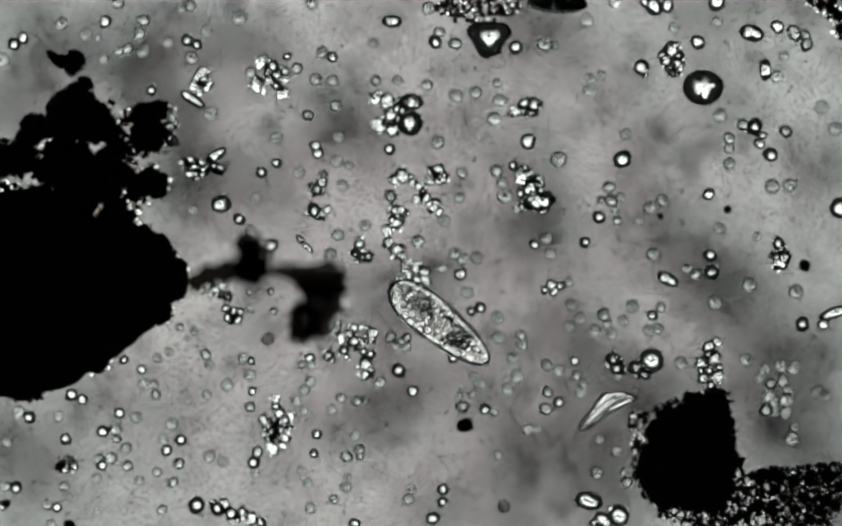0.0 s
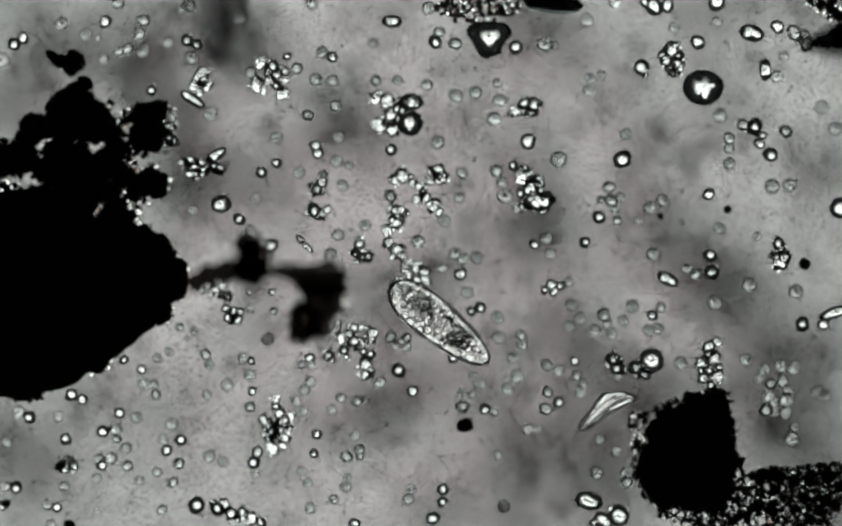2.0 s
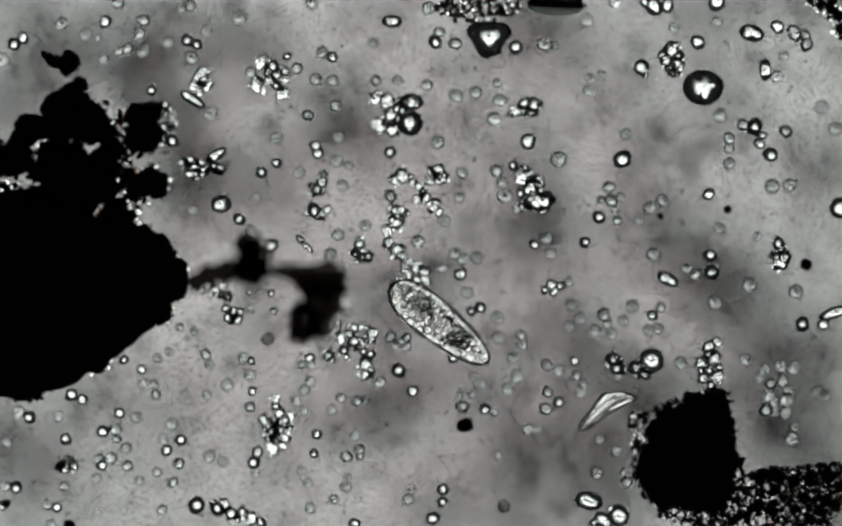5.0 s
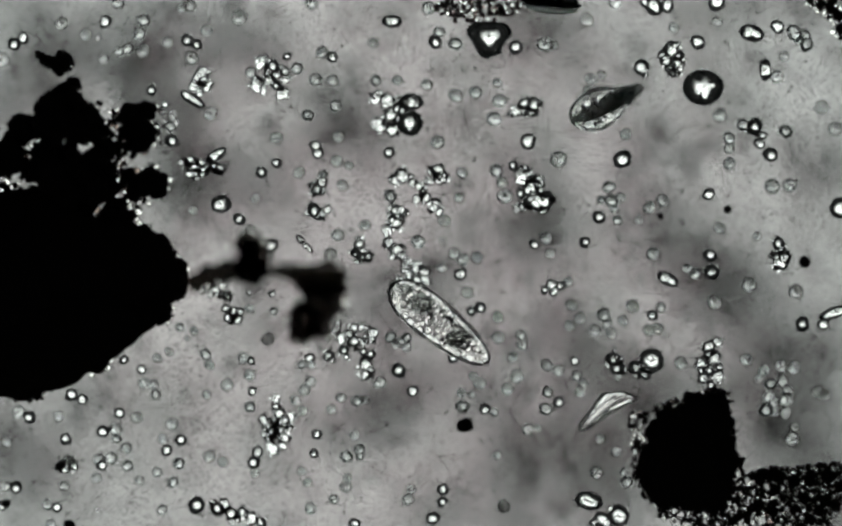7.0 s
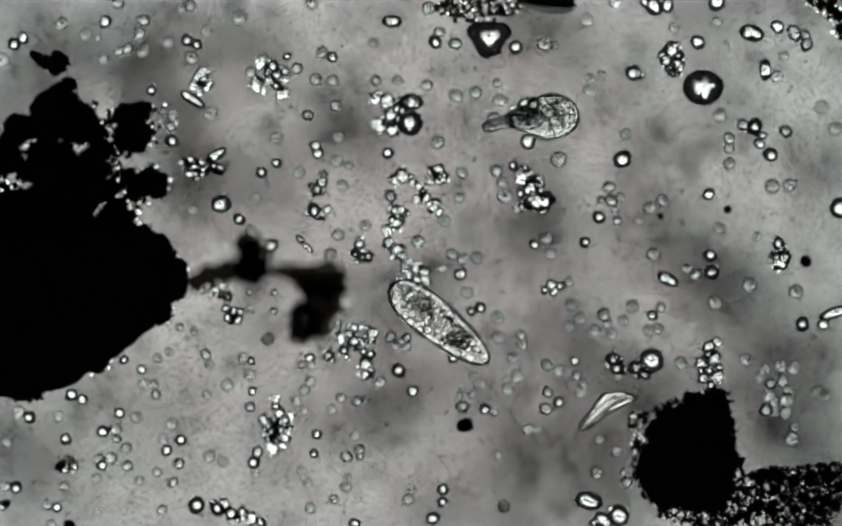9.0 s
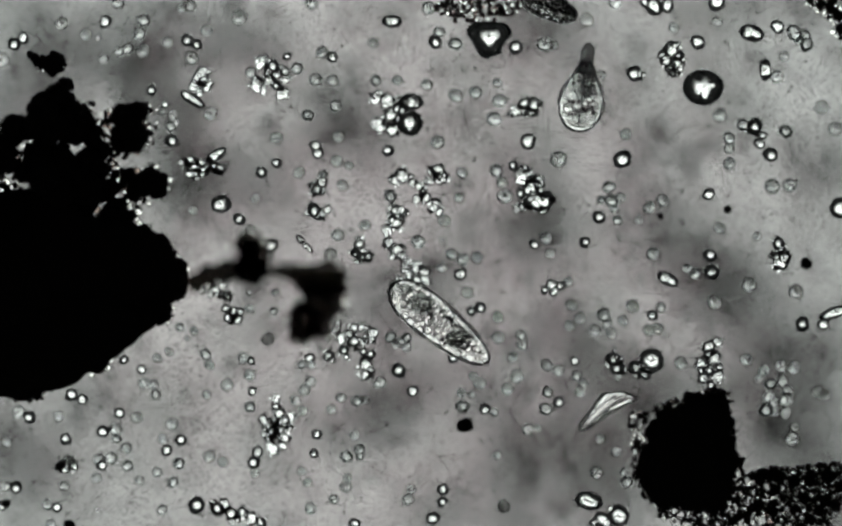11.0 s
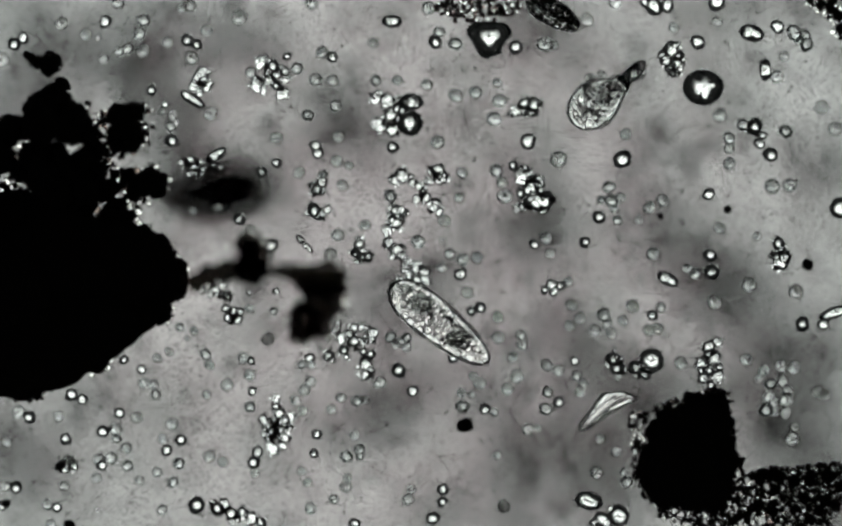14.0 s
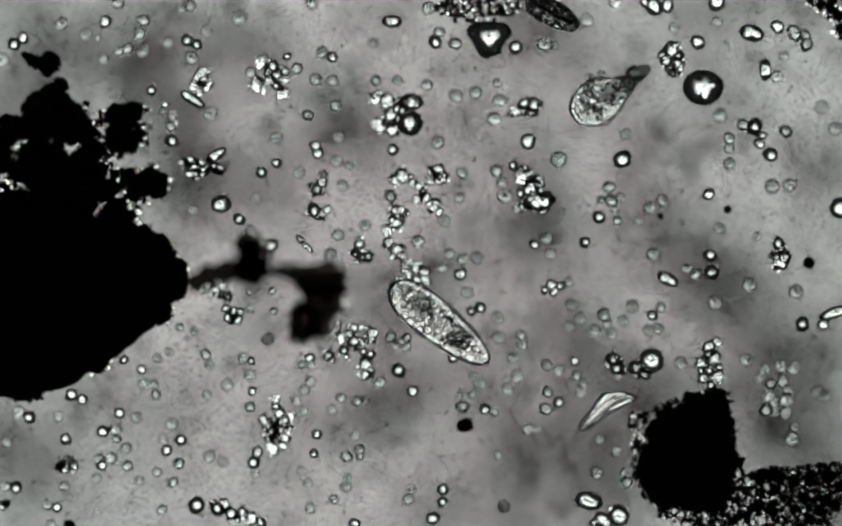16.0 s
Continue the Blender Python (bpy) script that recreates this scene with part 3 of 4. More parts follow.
cluster("grain_clot", "clot of dark-edged clear splinters", "grain clot", 435, 578,
        [(424, 590, 6, 1.8, 60), (434, 582, 6, 2.2, 66), (443, 594, 7, 1.6, 80), (430, 598, 5, 1.6, 20), (420, 574, 7, 1.2, 0), (448, 580, 6, 1.4, -10), (424, 552, 8, 1.2, 20), (412, 547, 5, 1.4, 0)], "shard", dark_bits=[(428, 584, 7), (438, 590, 8), (432, 600, 6)])
cluster("grain_clot", "jumble of bright clear flakes under the blurred debris", "grain clot", 398, 538,
        [(388, 528, 9), (402, 540, 8), (415, 530, 7), (376, 540, 7), (392, 548, 6), (420, 548, 7), (366, 532, 6)], "crystal", dark_bits=[(396, 532, 7), (410, 552, 6)])
cluster("grain_clot", "four small round grains stuck together", "grain clot", 1030, 534, [(1027, 530, 10), (1042, 532, 10), (1032, 543, 9), (1014, 540, 9)])
cluster("grain_clot", "clot of grains above the upright debris block", "grain clot", 1320, 675,
        [(1320, 645, 11), (1336, 638, 9), (1331, 668, 12), (1306, 675, 11), (1310, 704, 11), (1336, 702, 10), (1320, 688, 9), (1340, 684, 8), (1325, 716, 8), (1305, 690, 7), (1318, 660, 7)], "mixed", dark_bits=[(1316, 668, 6), (1326, 694, 6)])
cluster("grain_clot", "tall crooked clot of clear grains and dark crumbs", "grain clot", 518, 790,
        [(513, 742, 8), (514, 755, 8), (520, 770, 9), (527, 786, 11), (512, 788, 9), (505, 810, 12), (530, 815, 10), (507, 835, 11), (526, 830, 9), (541, 776, 9), (491, 782, 9), (494, 808, 8), (540, 795, 7), (520, 800, 8)], "crystal", dark_bits=[(511, 790, 8), (514, 803, 9), (508, 812, 7)])
cluster("grain_chain", "short chain of dark-rimmed grains on the slide", "grain chain", 430, 955,
        [(405, 948, 13), (416, 940, 10), (431, 956, 12), (450, 958, 12), (466, 966, 12), (486, 974, 10), (440, 968, 8)], "mixed", dark_bits=[(425, 948, 8), (440, 962, 9), (412, 950, 7)])
cluster("grain_clot", "three dark-rimmed grains in a crooked row", "grain clot", 1450, 470, [(1450, 455, 12), (1456, 486, 15), (1444, 478, 9), (1458, 470, 8)], "mixed", dark_bits=[(1456, 472, 7)])
cluster("grain_clot", "ring of pale round cells", "grain clot", 1445, 750, [(1425, 764, 13), (1441, 750, 9), (1465, 744, 12), (1442, 768, 8), (1463, 768, 9), (1432, 738, 10), (1468, 730, 10)], "cell")
cluster("grain_clot", "pair of dark-rimmed grains by a large droplet", "grain clot", 1165, 682, [(1142, 667, 13), (1150, 687, 14), (1184, 684, 14), (1200, 698, 9)], "mixed", dark_bits=[(1150, 676, 7), (1190, 700, 6)])
cluster("grain_clot", "dark-rimmed grains at the field's rim", "grain clot", 1225, 10, [(1217, 11, 16), (1243, 10, 12), (1200, 4, 9)])
cluster("grain_clot", "three dark-rimmed clear grains beside the block of debris", "grain clot", 1125, 955, [(1153, 960, 20), (1122, 968, 15), (1138, 948, 8), (1106, 974, 9)])
cluster("grain_clot", "two dark-rimmed grains stuck together", "grain clot", 1402, 245, [(1405, 236, 17), (1415, 268, 10), (1420, 252, 8)], dark_bits=[(1398, 232, 8), (1410, 250, 7)])
cluster("grain_clot", "two dark-rimmed grains stuck together", "grain clot", 125, 867, [(119, 868, 13), (136, 866, 11), (126, 856, 8)], "crystal", dark_bits=[(116, 866, 9), (112, 872, 7), (130, 868, 5)])

# ---- loose droplets and cells ----
loose("oil", [(728, 281, 12), (26, 82, 13), (43, 70, 12), (196, 40, 12), (348, 75, 13), (366, 83, 11), (282, 168, 11), (308, 194, 8), (320, 262, 13), (535, 105, 9), (619, 106, 11), (811, 78, 13),
              (960, 88, 13), (1298, 78, 14), (1447, 50, 13), (1334, 4, 18), (588, 271, 11), (592, 286, 11), (515, 304, 10), (487, 321, 12), (411, 381, 18), (446, 408, 13), (505, 457, 13)])
loose("oil", [(955, 309, 10), (983, 263, 15), (1159, 297, 17), (1115, 405, 13), (995, 455, 10), (1089, 451, 11), (1320, 362, 12), (1435, 288, 14), (1565, 389, 21), (1322, 476, 13), (231, 670, 10), (264, 688, 10),
              (464, 545, 7), (508, 547, 8), (468, 672, 9), (470, 729, 9), (576, 667, 10), (743, 690, 15), (768, 728, 12), (857, 511, 13), (895, 573, 11), (877, 580, 10), (844, 666, 11), (1070, 673, 10)])
loose("oil", [(1325, 507, 16), (1215, 587, 11), (1212, 672, 24), (1533, 604, 12), (1494, 603, 15), (133, 735, 12), (153, 744, 11), (223, 770, 11), (192, 804, 12), (123, 818, 12), (190, 867, 10), (337, 820, 12),
              (311, 838, 11), (30, 908, 12), (106, 945, 10), (366, 942, 17), (473, 861, 13), (590, 809, 10), (585, 845, 9), (660, 975, 11), (903, 762, 11), (1040, 750, 12), (825, 912, 12), (824, 935, 11), (806, 966, 13), (55, 777, 13)])
loose("cell", [(322, 214, 8), (302, 208, 7), (317, 236, 9), (328, 228, 6), (268, 38, 12), (260, 62, 12), (222, 95, 9), (238, 90, 10), (193, 110, 9), (553, 128, 11), (700, 150, 10), (573, 215, 11), (848, 82, 12), (818, 60, 10), (1015, 82, 14), (1030, 85, 9), (1145, 5, 12),
               (930, 188, 12), (920, 222, 13), (625, 197, 11), (1446, 143, 12), (1383, 233, 11), (1463, 245, 12), (602, 325, 8), (467, 428, 10), (629, 438, 11), (615, 473, 11), (727, 365, 11), (778, 450, 12), (925, 318, 12), (1150, 410, 9)])
loose("cell", [(862, 484, 11), (823, 446, 4), (1357, 258, 11), (1358, 276, 10), (1410, 440, 8), (267, 713, 9), (335, 610, 8), (348, 630, 5), (383, 660, 10), (10, 718, 8), (510, 580, 8), (465, 575, 8), (453, 667, 10),
               (562, 680, 8), (580, 680, 8), (578, 711, 10), (567, 727, 10), (708, 712, 11), (823, 498, 9), (970, 624, 10), (972, 641, 10), (963, 701, 12), (1018, 680, 11), (1040, 690, 10), (1073, 700, 9), (1086, 714, 9), (1080, 730, 9)])
loose("cell", [(1020, 730, 10), (945, 725, 11), (1124, 586, 12), (1130, 602, 9), (1108, 616, 11), (1295, 510, 10), (1230, 573, 9), (1268, 676, 11), (1435, 715, 11), (1457, 709, 11), (1413, 705, 7), (35, 767, 11), (215, 800, 11),
               (217, 817, 9), (207, 853, 11), (238, 868, 10), (333, 863, 11), (293, 880, 9), (322, 898, 10), (10, 905, 10), (88, 940, 10), (302, 950, 10), (182, 950, 5), (5, 942, 10), (95, 976, 9), (290, 735, 9), (183, 70, 5)])
loose("cell", [(465, 758, 10), (480, 842, 11), (664, 747, 10), (645, 850, 11), (669, 837, 10), (670, 850, 8), (578, 947, 10), (760, 930, 11), (861, 757, 12), (920, 767, 8), (1017, 762, 12), (983, 800, 11), (1000, 797, 7),
               (1167, 898, 11), (1162, 880, 8), (878, 735, 7)])
loose("dusky", [(499, 632, 10.5), (938, 943, 11)])
loose("faint", [(115, 43, 11), (160, 65, 10), (266, 95, 12), (220, 5, 11), (357, 108, 12), (385, 57, 10), (5, 112, 12), (352, 10, 12), (340, 15, 9), (312, 78, 10), (392, 211, 12), (445, 32, 13), (600, 98, 11), (588, 148, 11),
                (620, 150, 10), (740, 150, 9), (695, 80, 9), (467, 135, 10), (580, 5, 12), (798, 15, 12), (1093, 37, 11), (1120, 140, 8), (1100, 147, 10), (1098, 170, 11), (849, 178, 12), (886, 172, 11), (926, 155, 8), (1165, 250, 10), (795, 158, 10), (1340, 215, 12), (1255, 52, 9)])
loose("faint", [(1335, 40, 9), (1460, 105, 9), (1530, 200, 12), (1555, 240, 12), (360, 392, 8), (515, 257, 11), (557, 321, 10), (627, 300, 11), (650, 308, 8), (638, 345, 10), (476, 370, 8), (680, 420, 10), (630, 255, 10), (815, 265, 12),
                (1040, 297, 14), (827, 411, 11), (855, 368, 9), (940, 365, 13), (1017, 443, 11), (1025, 472, 9), (845, 471, 10), (888, 480, 10), (935, 340, 10), (860, 322, 10), (1358, 305, 11), (1234, 374, 11), (1209, 387, 11)])
loose("faint", [(1438, 347, 13), (1470, 345, 12), (1217, 472, 12), (1280, 500, 9), (1340, 425, 10), (1190, 410, 8), (285, 717, 10), (362, 617, 8), (293, 667, 8), (315, 655, 8), (390, 680, 9), (385, 735, 8), (465, 698, 10), (423, 717, 11),
                (1064, 568, 11), (1058, 525, 9), (927, 590, 10), (870, 545, 10), (928, 628, 11), (955, 665, 9), (893, 713, 11), (880, 700, 8), (860, 732, 9), (1080, 593, 11), (1060, 607, 9), (1138, 620, 10), (1160, 597, 9), (1330, 562, 13)])
loose("faint", [(1178, 570, 11), (1208, 615, 10), (1225, 612, 10), (1482, 543, 13), (1395, 530, 13), (1422, 690, 10), (1455, 683, 11), (1478, 684, 11), (1390, 670, 11), (1525, 730, 12), (110, 775, 9), (255, 777, 10), (13, 822, 9), (185, 855, 10),
                (235, 835, 10), (320, 790, 10), (303, 818, 9), (180, 890, 9), (120, 905, 9), (390, 850, 10), (260, 895, 9), (550, 745, 9), (563, 765, 9), (475, 880, 9), (635, 740, 9), (680, 745, 8), (573, 898, 8), (562, 877, 8), (644, 907, 10)])
loose("faint", [(647, 890, 8), (622, 930, 9), (765, 912, 9), (415, 860, 9), (660, 810, 9), (617, 762, 9), (1110, 880, 11), (1148, 842, 9), (1117, 817, 9), (925, 848, 8), (1475, 817, 13), (1480, 797, 8), (1535, 735, 10)])
loose("speck", [(866, 792, 15), (1355, 390, 8), (1230, 403, 6), (1499, 490, 11), (130, 980, 12), (12, 938, 8)])
rods([(359, 185, 24, 9, -33), (730, 40, 17, 11, 0), (404, 288, 18, 9, 33), (560, 447, 11, 6, -50), (572, 460, 14, 5, -42), (1243, 520, 19, 11, -28), (1552, 583, 26, 10, 20), (1425, 130, 10, 19, 0), (1400, 62, 21, 14, -15), (1097, 933, 23, 15, -12)])


# ---- single large bodies ----
def air_bubble(px, py, r):
    top = tagged(new("air_bubble"), "round air bubble with a thick black rim and bright middle", "bubble")
    base = spot(px, py)
    top.location = base
    bm = ball(5)
    for v in bm.verts:
        a, b = math.atan2(v.co.y, v.co.x), min(1.0, math.hypot(v.co.x, v.co.y))
        steep = b * (1 - (0.30 * math.cos(3 * a + 2.2) + 0.12 * math.cos(5 * a)) * (1 - b ** 3))
        v.co.z = math.copysign(math.sqrt(max(0.0, 1 - min(1.0, steep) ** 2)), v.co.z)
        v.co = Vector((v.co.x * r * 1.03, v.co.y * r * 0.9, v.co.z * r + r * 0.97))
    part("bubble_wall", bm, AIR, top)


def heart_crystal(px, py):
    top = tagged(new("crystal"), "rounded three-cornered clear crystal with a thick black rim", "crystal")
    top.location = spot(px, py)
    bm = ball(4)
    for v in bm.verts:
        a = math.atan2(v.co.y, v.co.x)
        k = 1 + 0.16 * math.cos(3 * (a - radians(30))) + 0.12 * noise.noise(v.co * 2.0) + 0.09 * noise.noise(v.co * 5.0)
        v.co = Vector((v.co.x * 0.038 * k, v.co.y * 0.034 * k, v.co.z * 0.031 + 0.030))
    part("crystal_body", bm, HEAVY, top)


def curved_spindle(px, py):
    top = tagged(new("spindle_cell"), "pale curved spindle-shaped cell with a hooked end", "cell")
    top.matrix_basis = Matrix.Translation(spot(px, py, 0.016)) @ pose(0, 0, 0, 0, 0, 44)

    def body_line(u):
        swell = (u / 0.66) ** 1.3 if u < 0.66 else 1 - 0.75 * ((u - 0.66) / 0.34) ** 1.5
        return (0.0060 + 0.0118 * swell) * max(0.0, 1 - max(0.0, abs(2 * u - 1) - 0.88) / 0.12) ** 0.5 + 0.0003

    def hooked(ob):
        for v in ob.data.vertices:
            v.co.y -= 0.026 * max(0.0, (v.co.x - 0.006) / 0.05) ** 2
        return ob
    hooked(part("cell_body", spindle(body_line, 0.112, 36, 24), BODY, top))
    hooked(part("cell_rim", edge_rim(body_line, 0.113, 0.0050), OUTLINE, top, "thin dark outline"))
    hooked(part("cell_core", spindle(lambda u: 0.0040 * math.sin(math.pi * u) ** 0.5 + 0.0002, 0.086), PLASM, top, "bright streak along the middle"))
    bm = spindle(lambda u: 0.0026 * math.sin(math.pi * u) ** 0.5 + 0.0002, 0.060, bend=-0.003)
    bmesh.ops.translate(bm, verts=bm.verts, vec=(0.012, -0.0065, 0.004))
    hooked(part("cell_fold", bm, OUTLINE, top, "dark fold along one side"))
    for k in range(9):
        piece("granule", random.choice(FORMS["granule"]), top, at((-0.036 + 0.009 * k, random.choice((-0.007, 0.006)), 0), random.uniform(0.003, 0.0045)))


air_bubble(1309, 163, 0.038)
heart_crystal(911, 70)


# ---- ciliates ----
def fringe(profile, length, n, hair, seed):
    """Fine hairs standing off a body's outline."""
    rnd = random.Random(seed)
    bm = bmesh.new()
    for k in range(n):
        u, side = rnd.uniform(0.03, 0.97), rnd.choice((-1, 1))
        x, y = (u - 0.5) * length, side * profile(u)
        d = Vector(((u - 0.5) * 0.9 - 0.25, side, 0)).normalized() * hair * rnd.uniform(0.7, 1.2)
        z = rnd.uniform(-0.3, 0.3) * profile(u)
        w = Vector((-d.y, d.x, 0)).normalized() * 0.0005
        a, b, c = bm.verts.new(Vector((x, y, z)) - w), bm.verts.new(Vector((x, y, z)) + w), bm.verts.new(Vector((x, y, z)) + d)
        e = bm.verts.new(Vector((x, y, z + 0.0008)))
        for f in ((a, b, c), (b, e, c), (e, a, c)):
            bm.faces.new(f)
    return bm


def edge_rim(profile, length, tube):
    """The dark outline of a body: its refracted edge put into a tinted tube along its widest line."""
    bm = bmesh.new()
    line = [((u - 0.5) * length, side * profile(u)) for side, us in ((1, [0.5 - 0.5 * math.cos(math.pi * k / 40) for k in range(41)]), (-1, [0.5 + 0.5 * math.cos(math.pi * k / 40) for k in range(41)])) for u in us]
    loops = []
    for i, (x, y) in enumerate(line):
        (x0, y0), (x1, y1) = line[i - 1], line[(i + 1) % len(line)]
        n = Vector((y1 - y0, x0 - x1, 0)).normalized()
        w = tube * (0.8 + 0.5 * noise.noise(Vector((x * 40, y * 40, length))))
        loops.append([bm.verts.new(Vector((x, y, 0)) + n * w * math.cos(b) + Vector((0, 0, w * math.sin(b)))) for b in (2 * math.pi * k / 8 for k in range(8))])
    for i in range(len(loops)):
        a, b = loops[i], loops[(i + 1) % len(loops)]
        for k in range(8):
            bm.faces.new((a[k], b[k], b[(k + 1) % 8], a[(k + 1) % 8]))
    bmesh.ops.recalc_face_normals(bm, faces=bm.faces)
    return bm


def filling(top, profile, length, grains, foods, r=(0.003, 0.006), food_at=(0.5, 0.85), flat=0.8, food_r=(0.0022, 0.0048)):
    """Granules and food grains inside a body, each beside the others."""
    taken = []

    def place(lo, hi, fill, size):
        for tries in range(60):
            u = random.uniform(lo, hi)
            x, y, g = (u - 0.5) * length, profile(u) * fill * random.uniform(-1, 1), random.uniform(*size)
            if all((x - a) ** 2 + (y - b) ** 2 > (0.8 * (g + c)) ** 2 for a, b, c in taken):
                taken.append((x, y, g))
                return Vector((x, y, random.uniform(-0.1, 0.1) * profile(u) * flat)), g
        return None, None

    for k in range(foods):
        spotted, g = place(*food_at, 0.84 if food_r[1] > 0.005 else 0.7, food_r)
        if spotted:
            piece("food_grain", random.choice(FORMS["food"]), top, at(spotted, g))
    for k in range(grains):
        spotted, g = place(0.05, 0.95, 0.84, r)
        if spotted:
            piece("granule", random.choice(FORMS["granule"]), top, at(spotted, g))


def resting_ciliate():
    top = tagged(new("ciliate"), "slipper-shaped clear ciliate at rest, full of bright granules", "ciliate")
    top.matrix_basis = Matrix.Translation(spot(819, 603, 0.031)) @ pose(0, 0, 0, 0, 0, -38.5)

    def outline(u):
        return 0.041 * max(0.0, 1 - abs(2 * u ** 0.95 - 1) ** 2.5) ** 0.5 * (1.01 - 0.31 * u) + 0.0004
    bm = spindle(outline, 0.222, 48, 40)
    for v in bm.verts:
        v.co.z = max(v.co.z, -0.013 + 0.3 * v.co.y)
    part("pellicle", bm, BODY, top, "clear pellicle with a thin dark outline")
    part("pellicle_rim", edge_rim(outline, 0.229, 0.0050), OUTLINE, top, "thin dark outline")
    tagged(part("cilia", fringe(outline, 0.222, 260, 0.006, 5), PELLICLE, top, "fine clear hairs"), kind="stuff")
    filling(top, lambda u: outline(u) * 0.95, 0.222, 0, 34, food_at=(0.60, 0.80))
    filling(top, lambda u: outline(u) * 0.95, 0.222, 105, 14, (0.0024, 0.0085), food_at=(0.12, 0.6))
    for x, y, r in ((-0.045, 0.010, 0.012), (-0.062, -0.006, 0.009), (-0.088, 0.006, 0.008), (-0.02, -0.008, 0.009)):
        piece("vacuole", mesh_of("vacuole", ball(3, 0.15, 1.2, r * 900), VACUOLE), top, at((x, y, 0), r))
    for x, y, r in ((-0.050, 0.008, 0.017), (-0.090, 0.012, 0.009), (0.042, -0.004, 0.015)):
        piece("food_vacuole", mesh_of("food_vacuole", ball(4, 0.35, 1.3, r * 700), DUSKY), top, at((x, y, 0.012), (r * 1.3, r, r * 0.5), 0.3))
    for x, y, r in ((0.098, -0.001, 0.0085), (0.082, 0.006, 0.007), (-0.078, -0.012, 0.007), (0.060, 0.014, 0.006)):
        piece("granule", FORMS["granule"][1], top, at((x, y, 0.012), (r * 1.3, r, r), 0.6))
    return top


def snouted_ciliate():
    top = tagged(new("snouted_ciliate"), "clear pear-shaped ciliate with a dark bending snout, full of granules", "ciliate")

    def outline(u):
        if u < 0.42:
            return 0.0405 * max(0.0, 1 - ((0.42 - u) / 0.42) ** 2.2) ** 0.5 + 0.0004
        return (0.014 + 0.0265 * (0.5 + 0.5 * math.cos(math.pi * (u - 0.42) / 0.58))) * max(0.0, 1 - max(0.0, (u - 0.86) / 0.14) ** 2) ** 0.5 + 0.0003
    part("pellicle", spindle(outline, 0.128, 36, 28, flat=0.85), GREY_BODY, top, "clear pellicle with a dark outline")
    part("pellicle_rim", edge_rim(outline, 0.130, 0.0046), OUTLINE, top, "thin dark outline")
    tagged(part("cilia", fringe(outline, 0.128, 160, 0.005, 8), PELLICLE, top, "fine clear hairs"), kind="stuff")
    filling(top, lambda u: outline(u) * 0.95, 0.128, 100, 34, (0.003, 0.0085), (0.2, 0.98), 0.85)

    bm = ball(4, 0.35, 1.6, 4.0)
    for v in bm.verts:
        v.co = Vector((v.co.x * 0.038 + 0.030, v.co.y * 0.021, v.co.z * 0.012))
    part("food_mass", bm, GULLET, top, "dark food mass behind the snout")
    # an added sheet: edge-on it hardly shows, rolled it blackens the body
    bm = ball(4, 0.25, 2.0, 9.0)
    for v in bm.verts:
        v.co = Vector((v.co.x * 0.058 - 0.004, v.co.y * 0.0014 + 0.0015 * math.sin(v.co.x * 4), v.co.z * 0.031))
    part("darkening_sheet", bm, SHEET_TINT, top, "added thin upright sheet that blackens the body when rolled")

    # a tube added as a lens: it makes the bright crescent inside the blunt end
    bm = bmesh.new()
    loops = []
    for i in range(41):
        u, side = (1 - i / 20, -1) if i < 20 else (i / 20 - 1, 1)
        u = 0.03 + 0.36 * u ** 2
        w = 0.0052 * math.sin(math.pi * (0.06 + 0.88 * i / 40)) ** 0.6
        loops.append([bm.verts.new(((u - 0.5) * 0.112 + w * math.cos(b) * (0.39 - u) * 2.5, side * outline(u) * 0.82 + w * math.cos(b) * (u + 0.1) * 2 * side, 0.006 + w * math.sin(b))) for b in (2 * math.pi * k / 8 for k in range(8))])
    for a, b in zip(loops, loops[1:]):
        for k in range(8):
            bm.faces.new((a[k], b[k], b[(k + 1) % 8], a[(k + 1) % 8]))
    bm.faces.new(loops[0])
    bm.faces.new(list(reversed(loops[-1])))
    bmesh.ops.recalc_face_normals(bm, faces=bm.faces)
    part("crescent_lens", bm, PLASM, top, "added clear tube that makes the blunt end's bright crescent")

    def tip(u):
        return 0.0120 * (1 - 0.25 * u) * max(0.0, 1 - max(0.0, (u - 0.72) / 0.28) ** 2) ** 0.5 + 0.0003
    snout = part("snout", spindle(tip, 0.056, 24, 20, flat=0.8), SNOUT, top, "darker grey tapered snout")
    rim = part("snout_rim", edge_rim(tip, 0.056, 0.0032), OUTLINE, snout, "thin dark outline")
    for ob in (snout, rim):
        ob.data.transform(Matrix.Translation((0.026, 0, 0)))
    snout.matrix_basis = pose(0.056, 0, 0)
    return top, snout


